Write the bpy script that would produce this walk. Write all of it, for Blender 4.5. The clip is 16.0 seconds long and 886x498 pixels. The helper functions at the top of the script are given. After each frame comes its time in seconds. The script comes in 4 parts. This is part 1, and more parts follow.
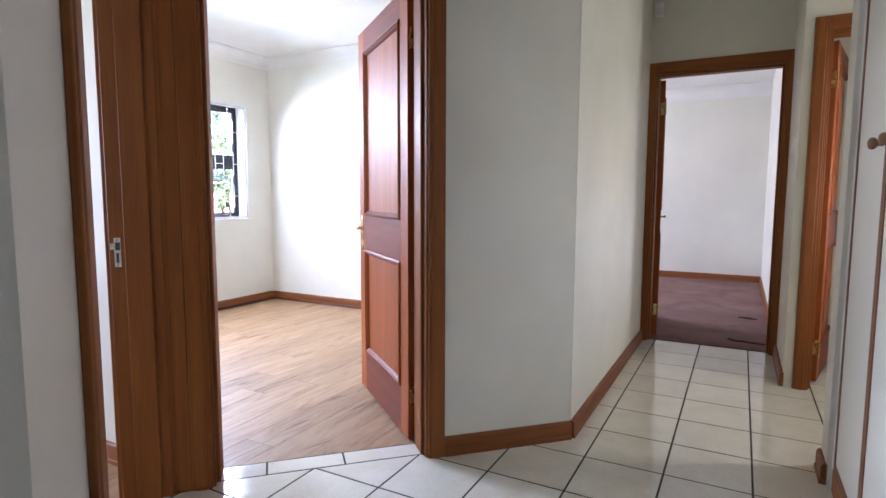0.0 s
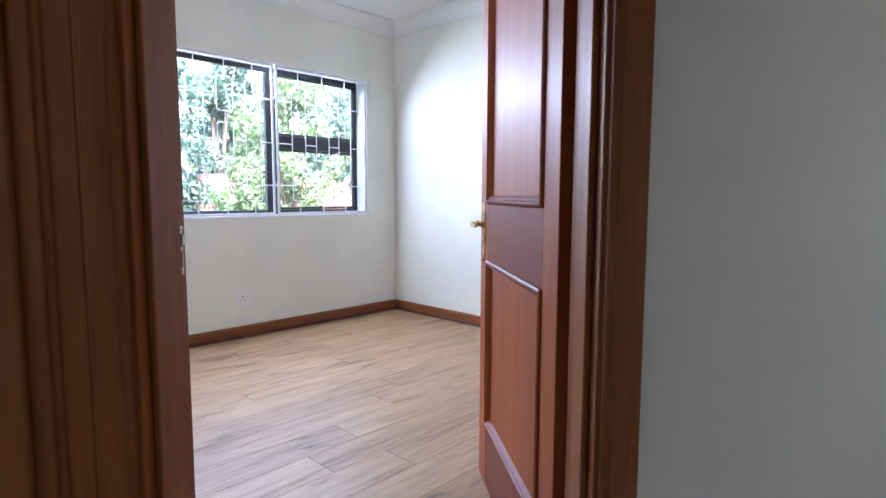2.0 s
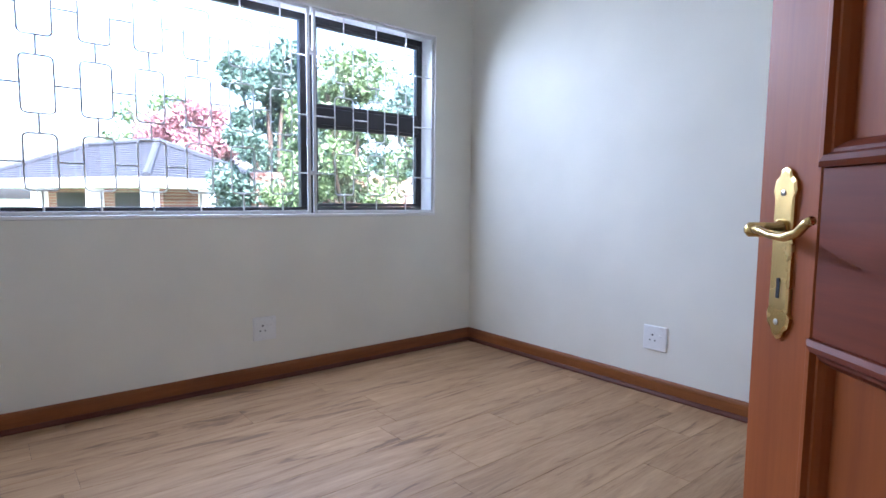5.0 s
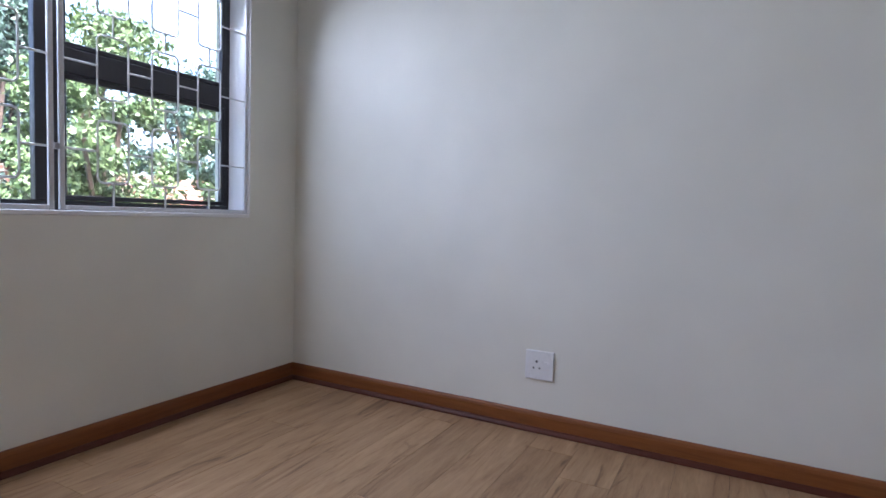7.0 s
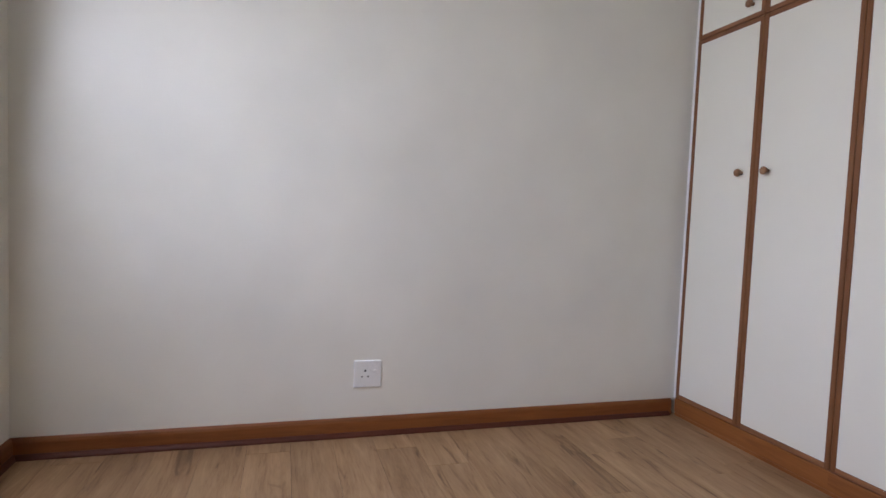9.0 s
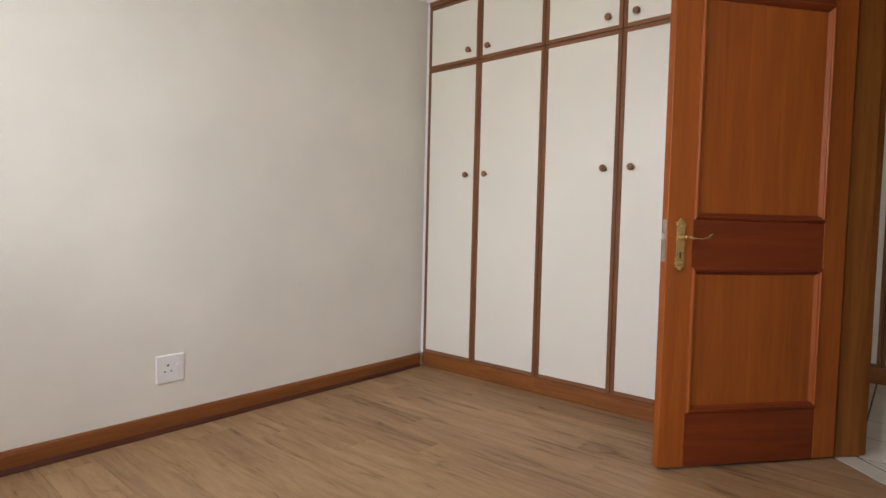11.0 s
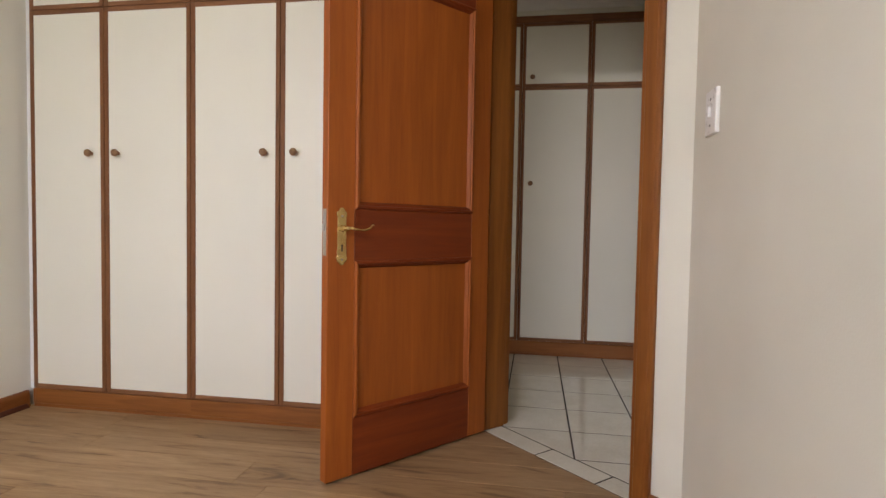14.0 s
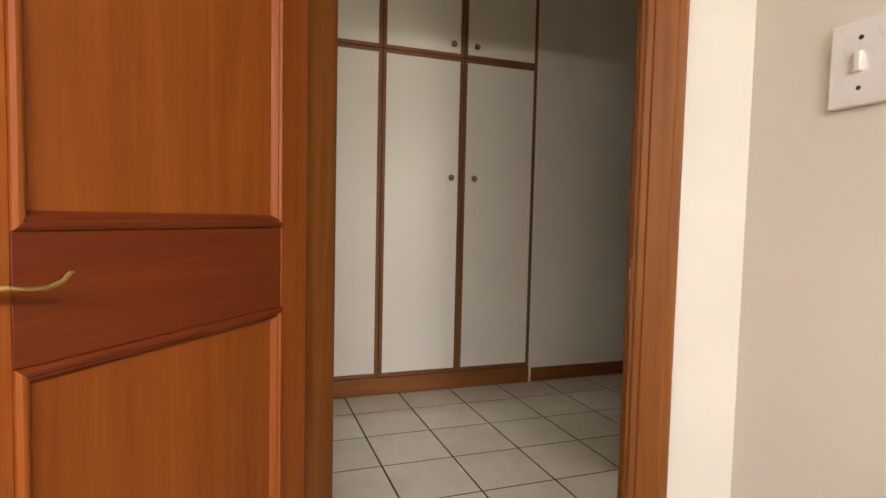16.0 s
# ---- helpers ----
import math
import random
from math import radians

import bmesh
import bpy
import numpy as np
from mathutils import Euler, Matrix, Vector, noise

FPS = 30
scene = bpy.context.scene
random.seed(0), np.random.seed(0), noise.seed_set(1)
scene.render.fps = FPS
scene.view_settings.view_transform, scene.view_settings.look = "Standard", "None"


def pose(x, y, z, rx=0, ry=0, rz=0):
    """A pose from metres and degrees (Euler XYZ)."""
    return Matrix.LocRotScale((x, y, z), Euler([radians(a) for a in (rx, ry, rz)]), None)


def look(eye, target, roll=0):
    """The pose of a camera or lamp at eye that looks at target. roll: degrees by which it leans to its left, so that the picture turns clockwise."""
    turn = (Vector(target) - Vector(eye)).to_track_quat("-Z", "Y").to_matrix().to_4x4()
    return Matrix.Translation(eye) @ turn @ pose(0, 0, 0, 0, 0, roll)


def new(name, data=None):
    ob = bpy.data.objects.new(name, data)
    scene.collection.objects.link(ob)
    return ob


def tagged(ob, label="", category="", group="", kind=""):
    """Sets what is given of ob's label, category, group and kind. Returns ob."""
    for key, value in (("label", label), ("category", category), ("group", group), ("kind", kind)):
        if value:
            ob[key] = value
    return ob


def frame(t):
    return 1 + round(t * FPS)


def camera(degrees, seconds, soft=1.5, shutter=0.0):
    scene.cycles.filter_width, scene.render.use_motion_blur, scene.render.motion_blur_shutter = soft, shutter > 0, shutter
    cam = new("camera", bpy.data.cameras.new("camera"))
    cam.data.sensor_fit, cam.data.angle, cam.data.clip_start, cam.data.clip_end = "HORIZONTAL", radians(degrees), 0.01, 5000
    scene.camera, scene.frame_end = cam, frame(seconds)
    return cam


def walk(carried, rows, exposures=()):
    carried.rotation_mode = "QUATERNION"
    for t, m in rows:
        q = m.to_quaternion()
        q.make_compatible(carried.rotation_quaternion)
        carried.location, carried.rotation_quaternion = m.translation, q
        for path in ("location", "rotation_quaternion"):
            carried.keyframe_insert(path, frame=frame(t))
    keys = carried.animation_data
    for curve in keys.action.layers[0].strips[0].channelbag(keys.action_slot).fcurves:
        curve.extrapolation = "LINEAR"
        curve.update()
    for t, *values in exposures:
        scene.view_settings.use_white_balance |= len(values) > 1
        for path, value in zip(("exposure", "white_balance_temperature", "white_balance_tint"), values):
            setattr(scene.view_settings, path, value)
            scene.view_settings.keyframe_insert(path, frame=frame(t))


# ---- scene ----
cam = camera(77.4, 16.0)
PATH = [
    (0, (-0.124, 0.629, 1.14), (-1.067, 2.382, 0.948), 0.2),
    (0.5, (-0.236, 0.95, 1.102), (-1.27, 2.652, 0.914), 0.3),
    (1, (-0.404, 1.218, 1.066), (-1.551, 2.846, 0.881), 0.3),
    (1.5, (-0.580, 1.495, 1.060), (-1.866, 3.015, 0.875), 0.4),
    (2, (-0.788, 1.699, 1.054), (-2.167, 3.135, 0.862), 0.2),
    (2.5, (-1.026, 1.856, 1.032), (-2.472, 3.225, 0.843), 0.5),
    (3, (-1.228, 2.0, 1.022), (-2.724, 3.314, 0.834), 0.6),
    (3.5, (-1.396, 2.128, 1.033), (-2.936, 3.39, 0.845), 0.6),
    (3.7, (-1.453, 2.176, 1.030), (-2.993, 3.438, 0.842), 0.5),
    (5.8, (-2.05, 2.642, 0.916), (-3.557, 3.948, 0.763), 0.9),
    (6, (-2.128, 2.692, 0.899), (-3.583, 4.057, 0.753), 0.9),
    (6.5, (-2.333, 2.798, 0.924), (-3.565, 4.366, 0.773), 1.1),
    (7, (-2.511, 2.795, 0.926), (-3.45, 4.557, 0.805), 1.8),
    (7.5, (-2.71, 2.744, 0.965), (-3.382, 4.625, 0.859), 1.7),
    (8, (-3.017, 2.642, 1.03), (-3.271, 4.622, 0.92), 2.4),
    (8.5, (-3.339, 2.606, 1.06), (-3.139, 4.591, 0.93), 2.1),
    (9, (-3.627, 2.553, 1.032), (-3.075, 4.473, 0.918), 2.3),
    (9.5, (-3.895, 2.571, 0.995), (-2.982, 4.347, 0.891), 2.4),
    (9.7, (-3.955, 2.541, 1.012), (-2.955, 4.269, 0.899), 2.2),
    (11.8, (-4.458, 2.49, 0.977), (-2.742, 3.513, 0.884), 1.6),
    (12, (-4.455, 2.482, 0.99), (-2.709, 3.452, 0.888), 1.8),
    (12.5, (-4.416, 2.464, 0.984), (-2.593, 3.281, 0.884), 1.5),
    (13, (-4.312, 2.469, 0.981), (-2.433, 3.147, 0.881), 1.4),
    (13.5, (-4.171, 2.493, 0.969), (-2.238, 2.996, 0.876), 1.3),
    (14, (-3.993, 2.519, 0.969), (-2.022, 2.847, 0.886), 1.0),
    (14.5, (-3.754, 2.628, 1.038), (-1.758, 2.689, 0.929), 1.2),
    (15, (-3.502, 2.79, 1.056), (-1.514, 2.592, 0.95), 1.4),
    (15.5, (-3.201, 2.862, 1.059), (-1.257, 2.405, 0.948), 1.1),
    (16, (-2.915, 2.886, 1.058), (-1.037, 2.209, 0.945), 1.3),
]

EXPOSURES = [
    (0.0, 5.05, 5600, 24), (1.0, 4.7, 5400, 22), (2.0, 4.35, 5350, 22), (3.5, 4.2, 5050, 22), (6.0, 3.3, 5450, 23), (6.7, 3.15, 5500, 24), (8.0, 3.3, 6000, 26), (9.5, 3.3, 6400, 27),
    (12.0, 3.7, 7400, 23), (13.5, 3.68, 7400, 23), (15.0, 3.75, 7700, 23), (16.0, 4.25, 8100, 24),
]
walk(cam, [(t, look(eye, target, roll)) for t, eye, target, roll in PATH], EXPOSURES)

# ---- world and light ----
world = bpy.data.worlds.new("sky")
scene.world = world
world.use_nodes = True
SKY = world.node_tree.nodes.new("ShaderNodeTexSky")
SKY.sky_type = "NISHITA"
SKY.sun_disc = False
SKY.sun_elevation = radians(52)
SKY.sun_rotation = radians(110)
SKY.air_density, SKY.dust_density = 1.0, 5.0
world.node_tree.nodes["Background"].inputs["Strength"].default_value = 0.15
world.node_tree.links.new(SKY.outputs["Color"], world.node_tree.nodes["Background"].inputs["Color"])

sun = new("sun", bpy.data.lights.new("sun", "SUN"))
sun.data.energy, sun.data.angle, sun.data.color = 2.4, radians(6), (1.0, 0.95, 0.88)
sun.matrix_world = look((6, -2.2, 8.2), (0, 0, 0))


def window_fill(name, eye, target, width, height, watts, color=(0.86, 0.93, 1.0), spread=155):
    """Fill lamp added at a window opening to stand in for sky light."""
    lamp = new(name, bpy.data.lights.new(name, "AREA"))
    lamp.data.shape, lamp.data.size, lamp.data.size_y = "RECTANGLE", width, height
    lamp.data.energy, lamp.data.color = watts, color
    lamp.data.spread = radians(spread)
    lamp.matrix_world = look(eye, target)
    return lamp


# Added fill lamps; only the bedroom window is in view, the rest are unseen.
window_fill("sky_fill_room_two", (-4.70, 0.4, 1.45), (-3, 0.6, 1.2), 0.78, 0.88, 1.7, (0.92, 0.95, 1.0))
# Thin strip added under the lintel, tilted down like light from the sky.
window_fill("sky_fill_bedroom", (-4.765, 3.61, 1.935), (-3.765, 3.61, 1.285), 2.0, 0.13, 3.6, (0.84, 0.92, 1.0), 146)
window_fill("sky_fill_far_room", (-3.93, 7.3, 1.5), (-2, 7.3, 1.3), 0.78, 0.78, 2.2, (0.95, 0.96, 1.0))
# Warm fill added to brighten the hall; its lobby window is unseen.
window_fill("warm_fill_side_lobby", (1.68, 4.0, 1.5), (0.0, 3.5, 1.1), 0.30, 0.58, 0.36, (1.0, 0.94, 0.76))

# ---- materials ----


def material(name):
    m = bpy.data.materials.new(name)
    m.use_nodes = True
    nt = m.node_tree
    return m, nt, nt.nodes["Principled BSDF"]


def node(nt, kind, **inputs):
    n = nt.nodes.new(kind)
    for key, value in inputs.items():
        n.inputs[key.replace("_", " ")].default_value = value
    return n


def ramp(nt, source, stops):
    r = nt.nodes.new("ShaderNodeValToRGB")
    e = r.color_ramp.elements
    while len(e) < len(stops):
        e.new(0.5)
    for item, (place, c) in zip(e, stops):
        item.position = place
        item.color = (*c, 1) if len(c) == 3 else c
    nt.links.new(source, r.inputs["Fac"])
    return r.outputs["Color"]


def mixed(nt, kind, fac, a, b):
    m = nt.nodes.new("ShaderNodeMix")
    m.data_type, m.blend_type = "RGBA", kind
    for value, socket in ((fac, m.inputs[0]), (a, m.inputs[6]), (b, m.inputs[7])):
        if hasattr(value, "is_linked"):
            nt.links.new(value, socket)
        elif isinstance(value, tuple):
            socket.default_value = (*value, 1)
        else:
            socket.default_value = value
    return m.outputs[2]


def place(nt, scale=(1, 1, 1), spread=0.0, world_space=False, turn=0.0):
    """Coordinates in metres; spread shifts each object by its own random amount."""
    if world_space:
        source = nt.nodes.new("ShaderNodeNewGeometry").outputs["Position"]
    else:
        source = nt.nodes.new("ShaderNodeTexCoord").outputs["Object"]
    if spread:
        info = nt.nodes.new("ShaderNodeObjectInfo")
        mul = nt.nodes.new("ShaderNodeVectorMath")
        mul.operation = "MULTIPLY"
        nt.links.new(info.outputs["Random"], mul.inputs[0])
        mul.inputs[1].default_value = (spread, spread * 1.7, spread * 0.6)
        add = nt.nodes.new("ShaderNodeVectorMath")
        nt.links.new(source, add.inputs[0])
        nt.links.new(mul.outputs[0], add.inputs[1])
        source = add.outputs[0]
    mapping = nt.nodes.new("ShaderNodeMapping")
    mapping.inputs["Scale"].default_value = scale
    mapping.inputs["Rotation"].default_value = (0, 0, radians(turn))
    nt.links.new(source, mapping.inputs["Vector"])
    return mapping.outputs["Vector"]


def noise_fac(nt, vector, scale, detail=4.0, rough=0.55, distortion=0.0):
    n = node(nt, "ShaderNodeTexNoise", Scale=scale, Detail=detail, Roughness=rough, Distortion=distortion)
    nt.links.new(vector, n.inputs["Vector"])
    return n.outputs["Fac"]


def bump(nt, bsdf, height, strength, distance=0.002):
    b = node(nt, "ShaderNodeBump", Strength=strength, Distance=distance)
    nt.links.new(height, b.inputs["Height"])
    nt.links.new(b.outputs["Normal"], bsdf.inputs["Normal"])


def paint(name, color, rough=0.6, grain=0.15, relief=0.25, stain=0.05):
    m, nt, b = material(name)
    v = place(nt, world_space=True)
    low = noise_fac(nt, v, 1.3, 3)
    fine = noise_fac(nt, v, 180, 3)
    dark = tuple(c * (1 - stain * 2.2) for c in color)
    light = tuple(min(1, c * (1 + stain * 0.4)) for c in color)
    nt.links.new(ramp(nt, low, [(0.3, dark), (0.7, light)]), b.inputs["Base Color"])
    b.inputs["Roughness"].default_value = rough
    bump(nt, b, fine, relief, 0.0012)
    return m


def wood(name, light, dark, axis="z", rough=0.55, streak=26.0, coat=0.04, spread=7.0):
    """Varnished wood with grain along one axis of the object."""
    m, nt, b = material(name)
    s = {"x": (0.06, 1, 1), "y": (1, 0.06, 1), "z": (1, 1, 0.06)}[axis]
    v = place(nt, s, spread)
    broad = noise_fac(nt, v, 6.0, 3, 0.5, 0.6)
    grain = noise_fac(nt, v, streak, 4, 0.55, 0.8)
    fine = noise_fac(nt, v, 210, 3, 0.6)
    c = ramp(nt, grain, [(0.20, dark), (0.5, tuple((p + q) / 2 for p, q in zip(light, dark))), (0.80, light)])
    c = mixed(nt, "MULTIPLY", 0.45, c, ramp(nt, broad, [(0.3, (0.55, 0.5, 0.48)), (0.65, (1, 1, 1))]))
    c = mixed(nt, "MULTIPLY", 0.22, c, ramp(nt, fine, [(0.35, (0.68, 0.62, 0.56)), (0.6, (1, 1, 1))]))
    nt.links.new(c, b.inputs["Base Color"])
    b.inputs["Roughness"].default_value = rough
    b.inputs["Specular IOR Level"].default_value = 0.35
    b.inputs["Coat Weight"].default_value = coat
    b.inputs["Coat Roughness"].default_value = 0.3
    bump(nt, b, fine, 0.12, 0.0006)
    return m


def plain(name, color, rough=0.5, metal=0.0, speck=0.12, scale=60.0):
    m, nt, b = material(name)
    f = noise_fac(nt, place(nt), scale, 4)
    nt.links.new(ramp(nt, f, [(0.3, tuple(c * (1 - speck) for c in color)), (0.7, color)]), b.inputs["Base Color"])
    nt.links.new(ramp(nt, f, [(0.3, (rough * 0.85,) * 3), (0.7, (min(1, rough * 1.15),) * 3)]), b.inputs["Roughness"])
    b.inputs["Metallic"].default_value = metal
    return m


WALL = paint("wall_paint_cream", (0.80, 0.785, 0.695), 0.55)
CEIL = paint("ceiling_white", (0.84, 0.83, 0.80), 0.8)
REVEAL = paint("window_reveal_white", (0.84, 0.84, 0.83), 0.5)
DOOR_WOOD = wood("meranti_door", (0.450, 0.118, 0.017), (0.30, 0.066, 0.009))
RAIL_WOOD = wood("meranti_rail", (0.260, 0.047, 0.007), (0.16, 0.024, 0.004), "x")
FRAME_WOOD = wood("frame_wood", (0.346, 0.119, 0.020), (0.202, 0.056, 0.008))
HEAD_WOOD = wood("frame_head_wood", (0.346, 0.119, 0.020), (0.202, 0.056, 0.008), "x")
SKIRT_WOOD = wood("skirting_wood", (0.310, 0.108, 0.026), (0.187, 0.056, 0.012), "x", streak=40)
BEAD_WOOD = wood("bead_wood", (0.125, 0.030, 0.011), (0.065, 0.014, 0.006), "x", streak=40)
EDGE_WOOD = wood("edging_wood", (0.30, 0.125, 0.048), (0.17, 0.062, 0.022), "z", streak=60)
KNOB_WOOD = wood("knob_wood", (0.36, 0.20, 0.10), (0.18, 0.09, 0.045), "x", streak=80)
MELAMINE = paint("melamine_offwhite", (0.80, 0.785, 0.69), 0.38, relief=0.08, stain=0.02)
PLASTIC = plain("switch_plastic", (0.82, 0.82, 0.80), 0.3, speck=0.03)
HOLE = plain("socket_hole", (0.02, 0.02, 0.02), 0.6)
BRASS = plain("worn_brass", (0.74, 0.54, 0.22), 0.26, 1.0, 0.12, 25)
STEEL = plain("dull_steel", (0.62, 0.58, 0.52), 0.35, 1.0, 0.3, 120)
ALU = plain("bronze_aluminium", (0.022, 0.02, 0.022), 0.4, 0.0, 0.3)
BAR = plain("white_bar_paint", (0.72, 0.73, 0.74), 0.4)
GROUT = plain("dark_grout", (0.050, 0.037, 0.028), 0.9, 0, 0.4, 200)


def tile_material():
    m, nt, b = material("glazed_cream_tile")
    v = place(nt, spread=9)
    cloud = noise_fac(nt, v, 6, 5, 0.6)
    speck = noise_fac(nt, v, 90, 3)
    info = nt.nodes.new("ShaderNodeObjectInfo")
    c = ramp(nt, cloud, [(0.3, (0.70, 0.665, 0.555)), (0.7, (0.80, 0.77, 0.665))])
    c = mixed(nt, "MULTIPLY", 0.3, c, ramp(nt, speck, [(0.3, (0.8, 0.76, 0.7)), (0.6, (1, 1, 1))]))
    c = mixed(nt, "MULTIPLY", 0.5, c, ramp(nt, info.outputs["Random"], [(0.0, (0.88, 0.87, 0.85)), (1.0, (1, 1, 1))]))
    nt.links.new(c, b.inputs["Base Color"])
    nt.links.new(ramp(nt, cloud, [(0.3, (0.07,) * 3), (0.75, (0.15,) * 3)]), b.inputs["Roughness"])
    bump(nt, b, noise_fac(nt, v, 7, 2), 0.06, 0.004)
    return m


def plank_material():
    """Oak-look vinyl planks: long streaks, a few knots and a tone of its own for each plank."""
    m, nt, b = material("oak_vinyl_plank")
    v = place(nt, (1, 0.10, 1), 13, True)
    info = nt.nodes.new("ShaderNodeObjectInfo")
    streak = noise_fac(nt, v, 17, 6, 0.62, 1.2)
    fine = noise_fac(nt, v, 120, 4, 0.6, 0.3)
    cloud = noise_fac(nt, place(nt, (1, 0.35, 1), 13, True), 3.2, 3, 0.5, 0.5)
    c = ramp(nt, streak, [(0.27, (0.19, 0.105, 0.055)), (0.41, (0.37, 0.228, 0.115)), (0.72, (0.48, 0.315, 0.168))])
    c = mixed(nt, "MULTIPLY", 0.55, c, ramp(nt, cloud, [(0.32, (0.66, 0.62, 0.58)), (0.62, (1, 1, 1))]))
    dash = noise_fac(nt, place(nt, (1, 0.16, 1), 13, True), 9, 4, 0.6, 1.5)
    c = mixed(nt, "MULTIPLY", 0.75, c, ramp(nt, dash, [(0.31, (0.30, 0.22, 0.15)), (0.39, (0.86, 0.82, 0.77)), (0.5, (1, 1, 1))]))
    c = mixed(nt, "MULTIPLY", 0.40, c, ramp(nt, fine, [(0.3, (0.6, 0.55, 0.5)), (0.6, (1, 1, 1))]))
    c = mixed(nt, "MULTIPLY", 0.8, c, ramp(nt, info.outputs["Random"], [(0, (0.84, 0.80, 0.76)), (0.5, (1, 0.98, 0.95)), (1, (0.93, 0.9, 0.87))]))
    knot = node(nt, "ShaderNodeTexVoronoi", Scale=1.6)
    nt.links.new(place(nt, (1, 0.62, 0), 13, True), knot.inputs["Vector"])
    c = mixed(nt, "MULTIPLY", 0.85, c, ramp(nt, knot.outputs["Distance"], [(0.0, (1, 0.95, 0.85)), (0.012, (0.9, 0.8, 0.7)), (0.02, (0.25, 0.17, 0.11)), (0.034, (0.6, 0.48, 0.36)), (0.075, (1, 1, 1))]))
    nt.links.new(c, b.inputs["Base Color"])
    nt.links.new(ramp(nt, streak, [(0.3, (0.58,) * 3), (0.7, (0.45,) * 3)]), b.inputs["Roughness"])
    bump(nt, b, fine, 0.22, 0.0008)
    return m


def carpet_material():
    m, nt, b = material("worn_carpet")
    v = place(nt, world_space=True)
    stain = noise_fac(nt, v, 2.2, 5, 0.65, 0.8)
    pile = noise_fac(nt, v, 300, 3)
    c = ramp(nt, stain, [(0.3, (0.18, 0.095, 0.08)), (0.55, (0.26, 0.145, 0.122)), (0.75, (0.33, 0.20, 0.17))])
    c = mixed(nt, "MULTIPLY", 0.5, c, ramp(nt, pile, [(0.3, (0.5, 0.5, 0.5)), (0.7, (1, 1, 1))]))
    nt.links.new(c, b.inputs["Base Color"])
    b.inputs["Roughness"].default_value = 0.95
    bump(nt, b, pile, 0.6, 0.006)
    return m


def leaf_material(name, dark, light):
    m, nt, b = material(name)
    geo = nt.nodes.new("ShaderNodeNewGeometry")
    nt.links.new(ramp(nt, geo.outputs["Random Per Island"], [(0, dark), (0.6, light), (1, tuple(c * 1.4 for c in light))]), b.inputs["Base Color"])
    b.inputs["Roughness"].default_value = 0.5
    b.inputs["Transmission Weight"].default_value = 0.0
    b.inputs["Subsurface Weight"].default_value = 0.0
    return m


def brick_material():
    m, nt, b = material("face_brick")
    v = place(nt)
    tex = node(nt, "ShaderNodeTexBrick", Scale=1.0)
    tex.inputs["Brick Width"].default_value, tex.inputs["Row Height"].default_value = 0.235, 0.085
    tex.inputs["Mortar Size"].default_value = 0.01
    tex.inputs["Color1"].default_value = (0.32, 0.14, 0.09, 1)
    tex.inputs["Color2"].default_value = (0.22, 0.095, 0.065, 1)
    tex.inputs["Mortar"].default_value = (0.40, 0.37, 0.33, 1)
    swap = nt.nodes.new("ShaderNodeSeparateXYZ")
    join = nt.nodes.new("ShaderNodeCombineXYZ")
    nt.links.new(v, swap.inputs[0])
    nt.links.new(swap.outputs["Y"], join.inputs["X"])
    nt.links.new(swap.outputs["Z"], join.inputs["Y"])
    nt.links.new(join.outputs[0], tex.inputs["Vector"])
    nt.links.new(tex.outputs["Color"], b.inputs["Base Color"])
    b.inputs["Roughness"].default_value = 0.85
    bump(nt, b, tex.outputs["Fac"], -0.5, 0.01)
    return m


def glass_material():
    m, nt, b = material("window_glass")
    b.inputs["Transmission Weight"].default_value = 1.0
    b.inputs["Roughness"].default_value = 0.0
    b.inputs["IOR"].default_value = 1.45
    b.inputs["Base Color"].default_value = (0.97, 0.99, 0.98, 1)
    return m


TILE, PLANK, CARPET, BRICK, GLASS = tile_material(), plank_material(), carpet_material(), brick_material(), glass_material()
ROOF = plain("slate_blue_roof_tile", (0.032, 0.037, 0.047), 0.95, 0, 0.4, 6)
FASCIA = plain("white_fascia", (0.8, 0.8, 0.78), 0.5, 0, 0.06, 4)
GRASS = plain("lawn", (0.095, 0.125, 0.045), 0.9, 0, 0.5, 8)
BARK = plain("bark", (0.12, 0.085, 0.06), 0.9, 0, 0.5, 20)
LEAF_DARK = leaf_material("leaf_dark", (0.026, 0.055, 0.040), (0.070, 0.120, 0.085))
LEAF_LIGHT = leaf_material("leaf_light", (0.040, 0.080, 0.024), (0.11, 0.165, 0.06))
LEAF_RED = leaf_material("leaf_red", (0.15, 0.065, 0.07), (0.29, 0.145, 0.15))

# ---- mesh helpers ----


def mesh_of(bm, name):
    bmesh.ops.recalc_face_normals(bm, faces=bm.faces)
    data = bpy.data.meshes.new(name)
    bm.to_mesh(data)
    bm.free()
    return data


def part(name, bm, mat, parent=None, label="", m=None, smooth=False):
    data = mesh_of(bm, name)
    data.materials.append(mat)
    if smooth:
        for p in data.polygons:
            p.use_smooth = True
    ob = new(name, data)
    if parent is not None:
        ob.parent = parent
    if m is not None:
        ob.matrix_basis = m
    if label:
        ob["label"] = label
    return ob


def thing(name, m, label, category, group="", kind=""):
    ob = new(name)
    ob.empty_display_size = 0.1
    ob.matrix_basis = m
    return tagged(ob, label, category, group, kind)


